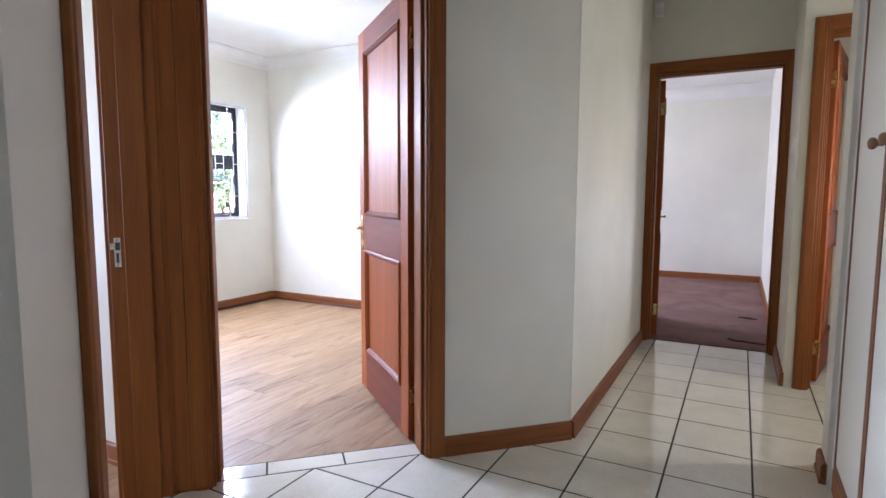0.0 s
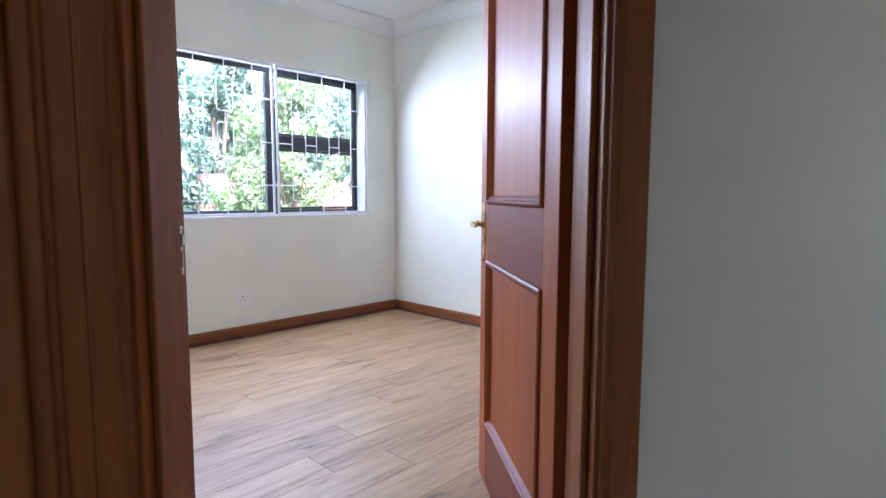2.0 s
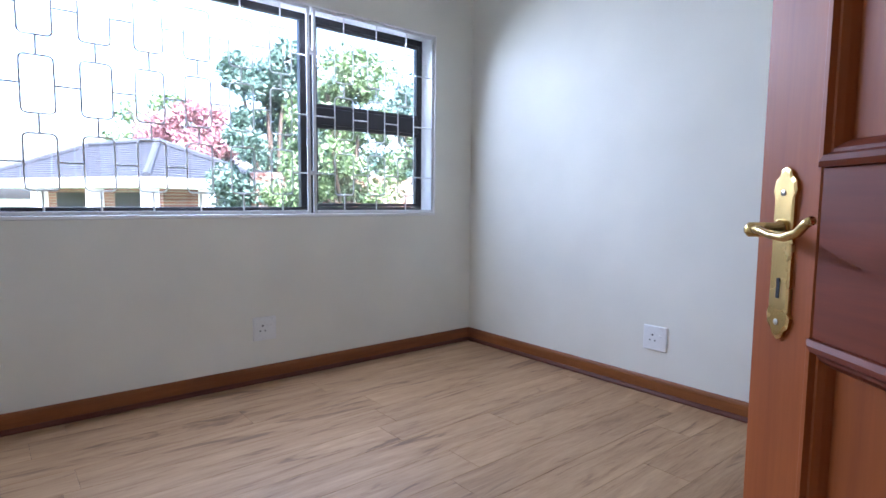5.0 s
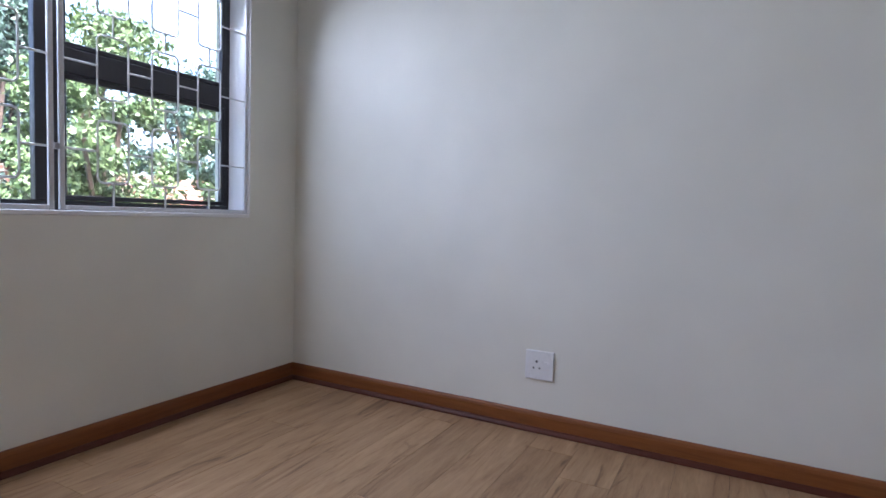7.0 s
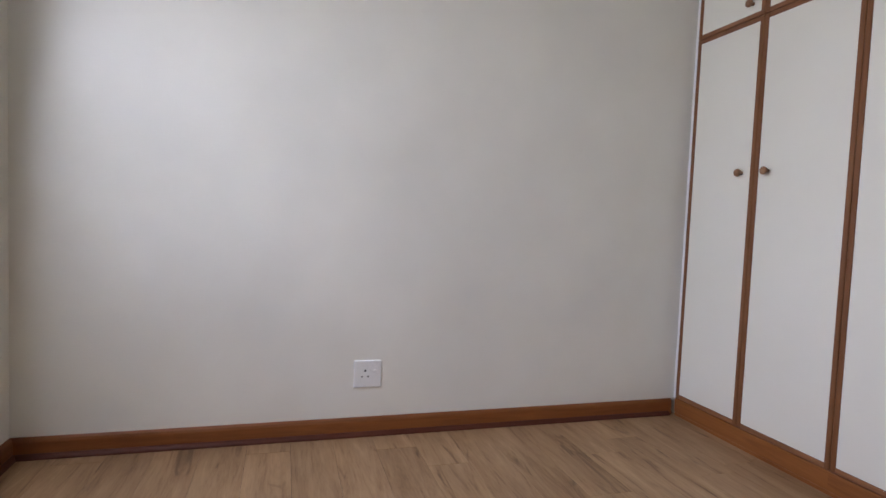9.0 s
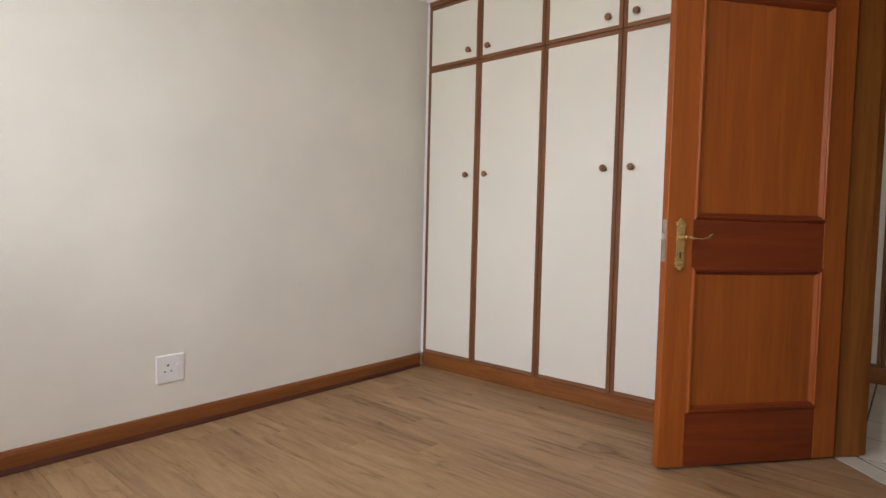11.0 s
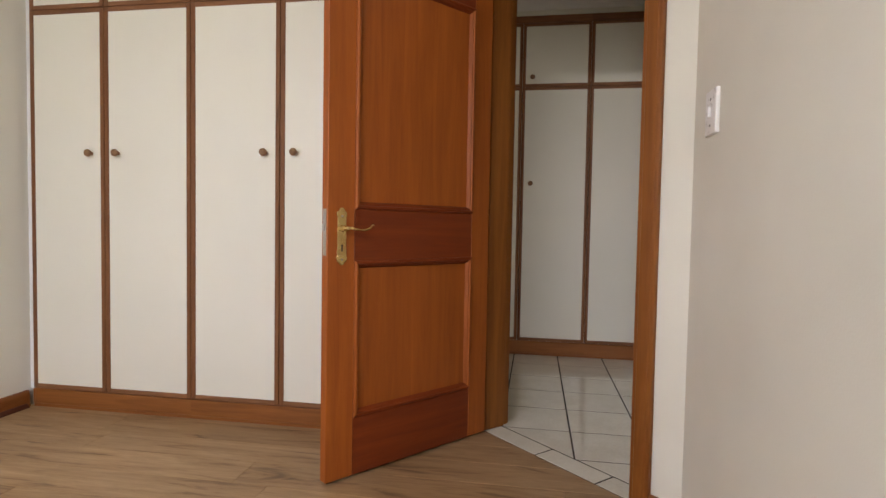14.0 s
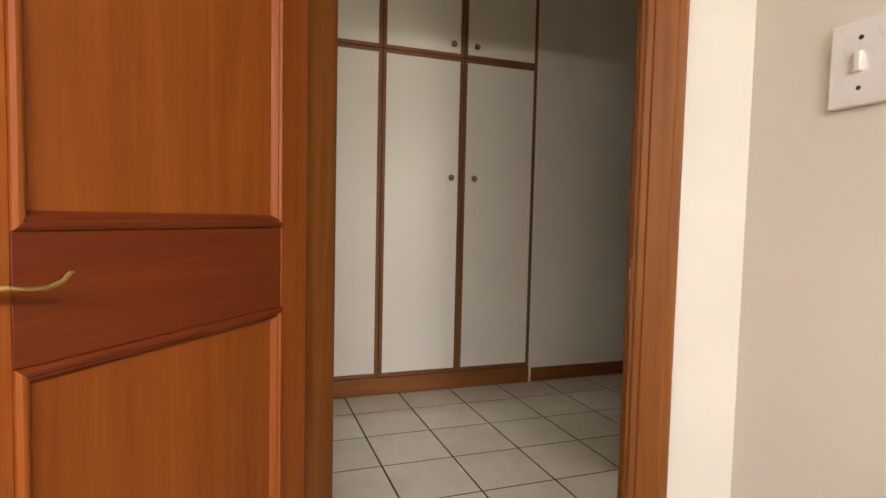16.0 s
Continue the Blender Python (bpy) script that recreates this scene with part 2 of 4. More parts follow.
def box(bm, x0, x1, y0, y1, z0, z1, bevel=0.0, segments=1):
    v = [bm.verts.new((x, y, z)) for x in (x0, x1) for y in (y0, y1) for z in (z0, z1)]
    quads = ((0, 1, 3, 2), (4, 6, 7, 5), (0, 4, 5, 1), (2, 3, 7, 6), (0, 2, 6, 4), (1, 5, 7, 3))
    faces = [bm.faces.new([v[i] for i in q]) for q in quads]
    if bevel:
        edges = list({e for f in faces for e in f.edges})
        bmesh.ops.bevel(bm, geom=edges, offset=bevel, segments=segments, affect="EDGES", profile=0.5)
    return bm


def boxed(*a, **k):
    return box(bmesh.new(), *a, **k)


def lathe(bm, profile, axis="y", centre=(0, 0, 0), steps=20):
    """Turns (radius, height) pairs round an axis through centre."""
    rings = []
    for r, h in profile:
        ring = []
        for i in range(steps):
            a = 2 * math.pi * i / steps
            u, w = r * math.cos(a), r * math.sin(a)
            p = {"x": (h, u, w), "y": (u, h, w), "z": (u, w, h)}[axis]
            ring.append(bm.verts.new((p[0] + centre[0], p[1] + centre[1], p[2] + centre[2])))
        rings.append(ring)
    for a, b in zip(rings, rings[1:]):
        for i in range(steps):
            j = (i + 1) % steps
            bm.faces.new((a[i], a[j], b[j], b[i]))
    bm.faces.new(rings[0])
    bm.faces.new(list(reversed(rings[-1])))
    return bm


def prism(bm, outline, x0, x1):
    """Extrudes a (y, z) outline along x."""
    a = [bm.verts.new((x0, y, z)) for y, z in outline]
    b = [bm.verts.new((x1, y, z)) for y, z in outline]
    n = len(outline)
    for i in range(n):
        j = (i + 1) % n
        bm.faces.new((a[i], a[j], b[j], b[i]))
    bm.faces.new(list(reversed(a)))
    bm.faces.new(b)
    return bm


def tube(bm, points, radius, steps=8, closed=False):
    pts = [Vector(p) for p in points]
    rings = []
    n = len(pts)
    for i, p in enumerate(pts):
        a = pts[(i - 1) % n] if closed or i else p
        b = pts[(i + 1) % n] if closed or i < n - 1 else p
        t = (b - a).normalized()
        side = t.cross(Vector((1, 0, 0.001)) if abs(t.x) < 0.9 else Vector((0, 0, 1))).normalized()
        up = side.cross(t).normalized()
        rings.append([bm.verts.new(p + radius * (math.cos(k * 2 * math.pi / steps) * side + math.sin(k * 2 * math.pi / steps) * up)) for k in range(steps)])
    pairs = list(zip(rings, rings[1:])) + ([(rings[-1], rings[0])] if closed else [])
    for a, b in pairs:
        for k in range(steps):
            j = (k + 1) % steps
            bm.faces.new((a[k], a[j], b[j], b[k]))
    if not closed:
        bm.faces.new(rings[0])
        bm.faces.new(list(reversed(rings[-1])))
    return bm


def clip(poly, nx, ny, c):
    """Keeps the part of a polygon where nx x + ny y <= c."""
    out = []
    for i, p in enumerate(poly):
        q = poly[(i + 1) % len(poly)]
        dp, dq = nx * p[0] + ny * p[1] - c, nx * q[0] + ny * q[1] - c
        if dp <= 0:
            out.append(p)
        if dp * dq < 0:
            k = dp / (dp - dq)
            out.append((p[0] + k * (q[0] - p[0]), p[1] + k * (q[1] - p[1])))
    return out


def inset(poly, d):
    """A convex counter-clockwise polygon moved in by d on each side."""
    n = len(poly)
    out = []
    for i in range(n):
        a, b, c = Vector(poly[i - 1]), Vector(poly[i]), Vector(poly[(i + 1) % n])
        u, w = (b - a).normalized(), (c - b).normalized()
        nu, nw = Vector((-u.y, u.x)), Vector((-w.y, w.x))
        k = nu + nw
        if k.length < 1e-4:
            return None
        k = k / max(0.3, k.dot(nu))
        out.append(tuple(b + d * k))
    return out


def slab_piece(poly, gap, depth, round_off):
    """A floor piece: sunk sides, a small round-off and a flat top at z = 0, about its own middle."""
    clean = []
    for p in poly:
        if not clean or (Vector(p) - Vector(clean[-1])).length > 0.004:
            clean.append(p)
    if len(clean) > 2 and (Vector(clean[0]) - Vector(clean[-1])).length < 0.004:
        clean.pop()
    if len(clean) < 3:
        return None, None
    area = 0.5 * sum(clean[i - 1][0] * clean[i][1] - clean[i][0] * clean[i - 1][1] for i in range(len(clean)))
    if area < 0.0012:
        return None, None
    cx, cy = sum(p[0] for p in clean) / len(clean), sum(p[1] for p in clean) / len(clean)
    local = [(p[0] - cx, p[1] - cy) for p in clean]
    outer, inner = inset(local, gap), inset(local, gap + round_off)
    if outer is None or inner is None:
        return None, None
    bm = bmesh.new()
    rings = [[bm.verts.new((x, y, z)) for x, y in ring] for ring, z in ((outer, -depth), (outer, -round_off * 0.6), (inner, 0.0))]
    n = len(local)
    for a, b in zip(rings, rings[1:]):
        for i in range(n):
            j = (i + 1) % n
            bm.faces.new((a[i], a[j], b[j], b[i]))
    bm.faces.new(rings[2])
    return bm, (cx, cy)


def wall(name, m, a, b, y0, y1, z1, openings, label, mat=None, z0=0.0):
    """A wall along local x from a to b, with openings (from, to, sill, head) through it."""
    bm = bmesh.new()
    at = a
    for o0, o1, s, h in sorted(openings):
        box(bm, at, o0, y0, y1, z0, z1)
        if s > z0:
            box(bm, o0, o1, y0, y1, z0, s)
        if h < z1:
            box(bm, o0, o1, y0, y1, h, z1)
        at = o1
    box(bm, at, b, y0, y1, z0, z1)
    ob = part(name, bm, mat or WALL, None, "", m)
    return tagged(ob, label, "wall", kind="structure")


STILL = pose(0, 0, 0)
DIAG = pose(0, 0, 0, 0, 0, 45)
ALONG_Y = pose(0, 0, 0, 0, 0, 90)  # local x runs along world y, local y along world -x
TOP = 2.72

# ---- plan ----
WEST, NORTH, SOUTH = -4.663, 5.093, 2.04
Q_HALL, Q_BED = 2.775, 2.972
DOOR_S0, DOOR_S1, HEAD = 0.104, 0.954, 2.06
STRIP_Q0, STRIP_Q1 = 2.812, 2.926
WARDROBE_X, HALL_CUPBOARD_X = -1.545, 0.236
PASSAGE_W, PASSAGE_E, PASSAGE_END = -0.786, 0.145, 5.190
WIN_Y0, WIN_Y1, WIN_Z0, WIN_Z1 = 2.492, 4.772, 0.896, 2.040
BED_CEIL, HALL_CEIL = 2.572, 2.68

LINE = 0.035
END_X0, END_X1 = -0.736, 0.098
wall("wall_west", ALONG_Y, -1.6, 5.41, -WEST, -WEST + 0.25, TOP, [(WIN_Y0, WIN_Y1, WIN_Z0, WIN_Z1), (0.0, 0.8, 1.0, 1.9)], "cream painted plaster wall with a wide window")
wall("wall_north", STILL, WEST - 0.25, -0.93, NORTH, 5.35, TOP, [], "plain cream painted plaster bedroom wall")
wall("wall_south", STILL, WEST, -2.06, 1.965, SOUTH, TOP, [], "cream painted partition wall beside the door")
wall("wall_door", DIAG, -0.13, 1.66, Q_HALL, Q_BED, TOP, [(DOOR_S0 - LINE, DOOR_S1 + LINE, 0, HEAD + LINE)], "cream diagonal wall holding the bedroom door")
wall("wall_passage_west", ALONG_Y, 3.139, PASSAGE_END, -PASSAGE_W, -PASSAGE_W + 0.15, TOP, [], "cream painted passage wall with soft blue daylight")
wall("wall_passage_end", STILL, -0.93, 0.5, PASSAGE_END, 5.35, TOP, [(END_X0 - LINE, END_X1 + LINE, 0, HEAD + LINE)], "cream wall at the end of the passage")
wall("wall_passage_east", ALONG_Y, 4.46, PASSAGE_END, -0.24, -PASSAGE_E, TOP, [], "cream passage wall ending at a side doorway")
SIDE_X0, SIDE_X1, SIDE_Y = 0.275, 1.08, 4.46
wall("wall_side_door", STILL, 0.236, 1.85, SIDE_Y + 0.002, SIDE_Y + 0.16, TOP, [(SIDE_X0 - LINE, SIDE_X1 + LINE, 0, HEAD + LINE)], "cream wall holding the side doorway")
# The small opening is an unseen window, added for the lobby light.
wall("wall_alcove_east", ALONG_Y, 3.2, 4.5, -1.85, -1.70, TOP, [(3.84, 4.16, 1.2, 1.8)], "plain cream wall of the side lobby")
wall("wall_nib", STILL, 0.222, 1.75, 3.20, 3.36, TOP, [], "short white wall end beside the hall cupboards")
wall("wall_cupboard_back", ALONG_Y, -1.6, 3.36, -1.05, -0.90, TOP, [], "cream wall behind the hall cupboards")
wall("wall_hall_east", ALONG_Y, -1.6, 1.116, -0.40, -0.262, TOP, [], "plain cream hall wall beside the cupboards")
wall("wall_hall_west", ALONG_Y, -2.6, 0.95, 0.85, 1.0, TOP, [], "plain cream hall wall")
Q2A, Q2B = 1.935, 2.740
door_two = pose(0, 0, 0, 0, 0, 135)  # local x = q, local y = -s
wall("wall_door_two", door_two, 1.18, Q_HALL, 0.05, 0.21, TOP, [(Q2A - LINE, Q2B + LINE, 0, HEAD + LINE)], "cream diagonal wall with a second doorway")
wall("wall_room_two_south", STILL, WEST, -0.9, -1.75, -1.6, TOP, [], "plain cream wall")
wall("wall_east_room_north", STILL, 0.25, 2.5, 6.6, 6.75, TOP, [], "plain cream wall of the side room")
wall("wall_east_room_east", ALONG_Y, 4.5, 6.75, -2.5, -2.35, TOP, [(5.6, 5.9, 1.3, 1.7)], "plain cream wall of the side room")
wall("wall_hall_south", STILL, -1.0, 0.5, -2.75, -2.6, TOP, [], "plain cream wall")
wall("wall_hall_south_east", ALONG_Y, -2.75, -1.6, -0.5, -0.35, TOP, [], "plain cream wall")
wall("wall_far_west", ALONG_Y, 5.35, 9.45, 3.95, 4.1, TOP, [(6.9, 7.7, 1.1, 1.9)], "plain cream wall of the carpeted room")
wall("wall_far_north", STILL, -4.1, 0.5, 9.05, 9.4, TOP, [], "pale far wall of the carpeted room")
wall("wall_far_east", ALONG_Y, 5.35, 9.25, -0.30, -0.15, TOP, [], "pale side wall of the carpeted room")


def ceiling(name, x0, x1, y0, y1, z, label, mat=CEIL):
    return tagged(part(name, boxed(x0, x1, y0, y1, z, z + 0.08), mat), label, "ceiling", kind="structure")


ceiling("ceiling_bedroom", WEST - 0.1, -0.9, 1.99, 5.2, BED_CEIL, "plain white painted bedroom ceiling")
bmc = bmesh.new()
box(bmc, -2.05, 1.0, -2.75, 5.33, HALL_CEIL, HALL_CEIL + 0.05)
tagged(part("ceiling_hall", bmc, CEIL), "plain white painted hall ceiling", "ceiling", kind="structure")
ceiling("ceiling_room_two", WEST - 0.1, -0.9, -1.75, 2.0, 2.63, "plain white ceiling of the second room")
ceiling("ceiling_side_room", 0.22, 1.0, 5.33, 6.75, 2.66, "plain white ceiling of the side room")
ceiling("ceiling_far_room", -4.1, 0.22, 5.33, 9.4, 2.60, "plain white ceiling of the carpeted room")
ceiling("ceiling_east_room", 1.0, 2.5, 3.1, 6.75, 2.685, "plain white ceiling of the side room")
# Unseen slab, carried past the walls to block sun from the side windows.
tagged(part("sun_block_roof", boxed(-5.0, 4.4, -4.2, 10.3, TOP + 0.02, TOP + 0.15), CEIL), "unseen roof closing the rooms, extended to keep the sun out", "roof", kind="structure")

# ---- skirting and cornice ----
SKIRT_H, SKIRT_T = 0.085, 0.018


def run(name, start, end, outline, mat, label, category):
    """Extrudes a (depth, height) outline from start to end; depth grows to the left of the way."""
    a, b = Vector((*start, 0)), Vector((*end, 0))
    w = b - a
    m = Matrix.Translation(a) @ pose(0, 0, 0, 0, 0, math.degrees(math.atan2(w.y, w.x)))
    ob = part(name, prism(bmesh.new(), outline, 0, w.length), mat, None, "", m)
    return tagged(ob, label, category, kind="structure")


SKIRT = [(-0.004, 0), (SKIRT_T + 0.004, 0), (SKIRT_T + 0.004, 0.016), (SKIRT_T, 0.020), (SKIRT_T, SKIRT_H - 0.018), (SKIRT_T - 0.003, SKIRT_H - 0.007), (SKIRT_T - 0.009, SKIRT_H), (-0.004, SKIRT_H)]


BEAD = [(SKIRT_T + 0.0005, 0.0005), (SKIRT_T + 0.018, 0.0005), (SKIRT_T + 0.0165, 0.009), (SKIRT_T + 0.0115, 0.0165), (SKIRT_T + 0.0055, 0.0205), (SKIRT_T + 0.0005, 0.0215)]


def skirting(start, end, bead=False):
    board = run("baseboard", start, end, SKIRT, SKIRT_WOOD, "varnished orange-brown wooden skirting board along the wall", "skirting board")
    if bead:
        length = (Vector(end) - Vector(start)).length
        part("quarter_round", prism(bmesh.new(), BEAD, 0.02, length - 0.02), BEAD_WOOD, board, "dark red-brown quarter-round bead")
    return board


def cornice(start, end, top, size=0.11):
    outline = [(-0.004, top + 0.004), (-0.004, top - size), (0.008, top - size), (0.010, top - size + 0.010)]
    for i in range(7):
        a = radians(90 * i / 6)
        outline.append((size - 0.012 - (size - 0.024) * math.cos(a), top - size + 0.012 + (size - 0.024) * math.sin(a)))
    outline += [(size, top - 0.010), (size, top + 0.004)]
    return run("cornice", start, end, outline, CEIL, "white coved plaster cornice under the ceiling", "cornice")


def at_diag(s, q):
    k = math.sqrt(0.5)
    return (k * (s - q), k * (s + q))


skirting((WARDROBE_X - 0.012, NORTH), (WEST, NORTH), True)
skirting((WEST, NORTH), (WEST, SOUTH), True)
skirting((WEST, SOUTH), (at_diag(-0.087, Q_BED)[0], SOUTH), True)
skirting(at_diag(-0.079, Q_BED), at_diag(DOOR_S0 - 0.084, Q_BED))
run("baseboard", at_diag(1.62, Q_BED), at_diag(DOOR_S1 + 0.084, Q_BED), [(-y, z) for y, z in SKIRT], SKIRT_WOOD, "varnished skirting board behind the open door", "skirting board")
skirting(at_diag(1.660, Q_HALL), at_diag(DOOR_S1 + 0.084, Q_HALL))
skirting((PASSAGE_W, PASSAGE_END), (PASSAGE_W, 3.139))
skirting((PASSAGE_E, 4.458), (PASSAGE_E, PASSAGE_END - 0.022))
skirting((1.70, 3.36), (1.70, 4.48))
skirting((0.222, 3.36), (1.70, 3.36))
skirting((0.262, -1.6), (0.262, 1.116))
skirting((0.222, 3.20), (0.222, 3.36))
run("baseboard", (-2.13, 1.965), (WEST, 1.965), [(y, z) for y, z in SKIRT], SKIRT_WOOD, "varnished skirting board in the second room", "skirting board")
skirting((0.15, 9.05), (-3.95, 9.05))
skirting((0.15, 5.36), (0.15, 9.05))
skirting(at_diag(-0.05, 1.86), at_diag(-0.05, 1.20))

cornice((-0.9, NORTH), (WEST, NORTH), BED_CEIL)
cornice((WEST, NORTH), (WEST, SOUTH), BED_CEIL)
cornice((WEST, SOUTH), (at_diag(-0.087, Q_BED)[0], SOUTH), BED_CEIL)
cornice(at_diag(-0.090, Q_BED), at_diag(1.62, Q_BED), BED_CEIL)
cornice((WARDROBE_X, 3.25), (WARDROBE_X, NORTH), BED_CEIL)
cornice((-0.93, 3.25), (WARDROBE_X, 3.25), BED_CEIL)
cornice((HALL_CUPBOARD_X, -1.6), (HALL_CUPBOARD_X, 3.3), HALL_CEIL, 0.10)
cornice((0.15, 9.05), (-3.95, 9.05), 2.60, 0.16)

# ---- door frames ----


def door_frame(m, x0, x1, y0, y1, head, label, front=True, back=True, leaf_side=1, category="door frame"):
    """Timber lining, stop beads and architraves round an opening x0..x1 in a wall y0..y1. leaf_side: +1 if the leaf closes at y1."""
    root = thing("door_frame", m, label, category, kind="structure")
    e = 0.006
    for xa, xb in ((x0 - LINE, x0), (x1, x1 + LINE)):
        part("jamb", boxed(xa + 0.001, xb - 0.0005, y0 - e, y1 + e, 0.001, head + LINE, bevel=0.002), FRAME_WOOD, root)
    part("head", boxed(x0 - 0.0005, x1 + 0.0005, y0 - e, y1 + e, head, head + LINE - 0.001, bevel=0.002), HEAD_WOOD, root)
    # the stop is set back by the thickness of a leaf
    sa, sb = (y0 + 0.030, y1 - 0.046) if leaf_side > 0 else (y0 + 0.046, y1 - 0.030)
    part("stop_bead", boxed(x0, x0 + 0.014, sa, sb, 0.001, head, bevel=0.003), FRAME_WOOD, root)
    part("stop_bead", boxed(x1 - 0.014, x1, sa, sb, 0.001, head, bevel=0.003), FRAME_WOOD, root)
    part("stop_bead", boxed(x0 + 0.014, x1 - 0.014, sa, sb, head - 0.014, head, bevel=0.003), HEAD_WOOD, root)
    for used, ya, yb in ((front, y0 - 0.020, y0), (back, y1, y1 + 0.020)):
        if not used:
            continue
        out = -1 if ya < y0 else 1
        for xa, xb in ((x0 - 0.083, x0 - 0.010), (x1 + 0.010, x1 + 0.083)):
            bm = boxed(xa, xb, ya, yb, 0.001, head + 0.083, bevel=0.004, segments=2)
            box(bm, xa + 0.014, xb - 0.014, ya + out * 0.004, yb + out * 0.004, 0.001, head + 0.069, bevel=0.0035)
            part("architrave", bm, FRAME_WOOD, root)
        bm = boxed(x0 - 0.010, x1 + 0.010, ya, yb, head + 0.010, head + 0.083, bevel=0.004, segments=2)
        part("architrave", bm, HEAD_WOOD, root)
    return root


bedroom_frame = door_frame(DIAG, DOOR_S0, DOOR_S1, Q_HALL, Q_BED, HEAD, "varnished reddish-brown timber frame of the bedroom doorway")
end_frame = door_frame(STILL, END_X0, END_X1, PASSAGE_END, 5.35, HEAD, "varnished brown timber frame of the carpeted room", back=False)
side_frame = door_frame(STILL, SIDE_X0, SIDE_X1, SIDE_Y, SIDE_Y + 0.16, HEAD, "varnished dark brown timber frame of the side doorway", back=False)
second_frame = door_frame(door_two, Q2A, Q2B, 0.05, 0.21, HEAD, "varnished reddish-brown timber frame of the second doorway")

tagged(part("trim", boxed(-0.052, DOOR_S0 - 0.084, Q_HALL - 0.018, Q_HALL + 0.002, 0.001, HEAD + 0.083, bevel=0.003), FRAME_WOOD, None, "", DIAG), "varnished timber corner trim between two door frames", "trim", kind="structure")


def strike_plate(m, parent):
    """Keep on a jamb; local x out of the jamb, z up."""
    plate = part("strike_plate", boxed(0, 0.002, -0.011, 0.011, -0.052, 0.052, bevel=0.0008), STEEL, parent, "dull steel strike plate", m)
    part("latch_hole", boxed(0.0015, 0.0028, -0.008, 0.007, 0.008, 0.036), HOLE, plate)
    part("bolt_hole", boxed(0.0015, 0.0028, -0.004, 0.005, -0.038, -0.002), HOLE, plate)
    part("lip", boxed(-0.001, 0.0035, 0.009, 0.022, 0.011, 0.032, bevel=0.001), STEEL, plate)
    for z in (0.045, -0.045):
        part("screw", lathe(bmesh.new(), [(0.003, 0.0015), (0.003, 0.0030), (0.001, 0.0036)], "x", (0, 0, z), 10), BRASS, plate)
    return plate


strike_plate(pose(DOOR_S0, Q_BED - 0.022, 0.935), bedroom_frame)
strike_plate(pose(Q2B, 0.188, 0.935, 0, 0, 180) @ Matrix.Diagonal((1, -1, 1, 1)), second_frame)

# ---- doors ----


def panel_door(name, m, width, height, label, swing_handles=(1,), group=""):
    """A two-panel timber door: hinge at x = 0, thickness from y = -0.04 to 0, the face y = 0 towards +y."""
    root = thing(name, m, label, "door", group, kind="structure")
    T = 0.040
    p0, p1 = 0.112, width - 0.115
    low, mid0, mid1, top = 0.232, 0.828, 1.023, height - 0.115
    part("stile", boxed(0.002, p0, -T, 0, 0.008, height, bevel=0.002), DOOR_WOOD, root)
    part("stile", boxed(p1, width, -T, 0, 0.008, height, bevel=0.002), DOOR_WOOD, root)
    for z0, z1 in ((0.008, low), (mid0, mid1), (top, height)):
        part("rail", boxed(p0 + 0.0004, p1 - 0.0004, -T + 0.0005, -0.0005, z0, z1, bevel=0.0015), RAIL_WOOD, root)
    for z0, z1 in ((low, mid0), (mid1, top)):
        panel = part("panel", boxed(p0 + 0.0004, p1 - 0.0004, -T + 0.011, -0.011, z0 + 0.0004, z1 - 0.0004), DOOR_WOOD, root)
        for side in (1, -1):
            bead = [(0.0, -0.012), (0.0, 0.005), (0.006, 0.009), (0.012, 0.009), (0.015, 0.003), (0.019, 0.003), (0.024, -0.003), (0.028, -0.010), (0.028, -0.012)]
            base = 0.0 if side > 0 else -T
            for (xa, za), (xb, zb) in (((p0, z0), (p1, z0)), ((p1, z0), (p1, z1)), ((p1, z1), (p0, z1)), ((p0, z1), (p0, z0))):
                u = Vector((xb - xa, 0, zb - za))
                L = u.length
                u.normalize()
                inward = Vector((-u.z, 0, u.x))
                bm = bmesh.new()
                rows = []
                for d, h in bead:
                    base_y = base + side * h
                    a = Vector((xa, base_y, za)) + u * d + inward * d
                    b = Vector((xa, base_y, za)) + u * (L - d) + inward * d
                    rows.append((bm.verts.new(a), bm.verts.new(b)))
                for (a0, b0), (a1, b1) in zip(rows, rows[1:]):
                    bm.faces.new((a0, b0, b1, a1))
                part("moulding", bm, DOOR_WOOD if abs(u.z) > 0.5 else RAIL_WOOD, panel)
    for side in swing_handles:
        door_handle(root, width - 0.058, 0.0 if side > 0 else -T, side)
    lock = part("lock_forend", boxed(width - 0.0005, width + 0.0015, -0.031, -0.009, 0.85, 1.02, bevel=0.0006), STEEL, root, "steel lock forend")
    part("latch_bolt", boxed(width + 0.001, width + 0.009, -0.026, -0.014, 0.940, 0.965, bevel=0.002), STEEL, lock)
    for z in (0.22, height - 0.22):
        hinge = part("hinge", lathe(bmesh.new(), [(0.002, -0.052), (0.006, -0.049), (0.006, 0.049), (0.002, 0.052)], "z", (-0.005, -T - 0.004, z), 12), BRASS, root, "brass butt hinge")
        part("hinge_leaf", boxed(-0.0025, 0.0010, -T + 0.002, -0.008, z - 0.048, z + 0.048), BRASS, hinge)
    return root


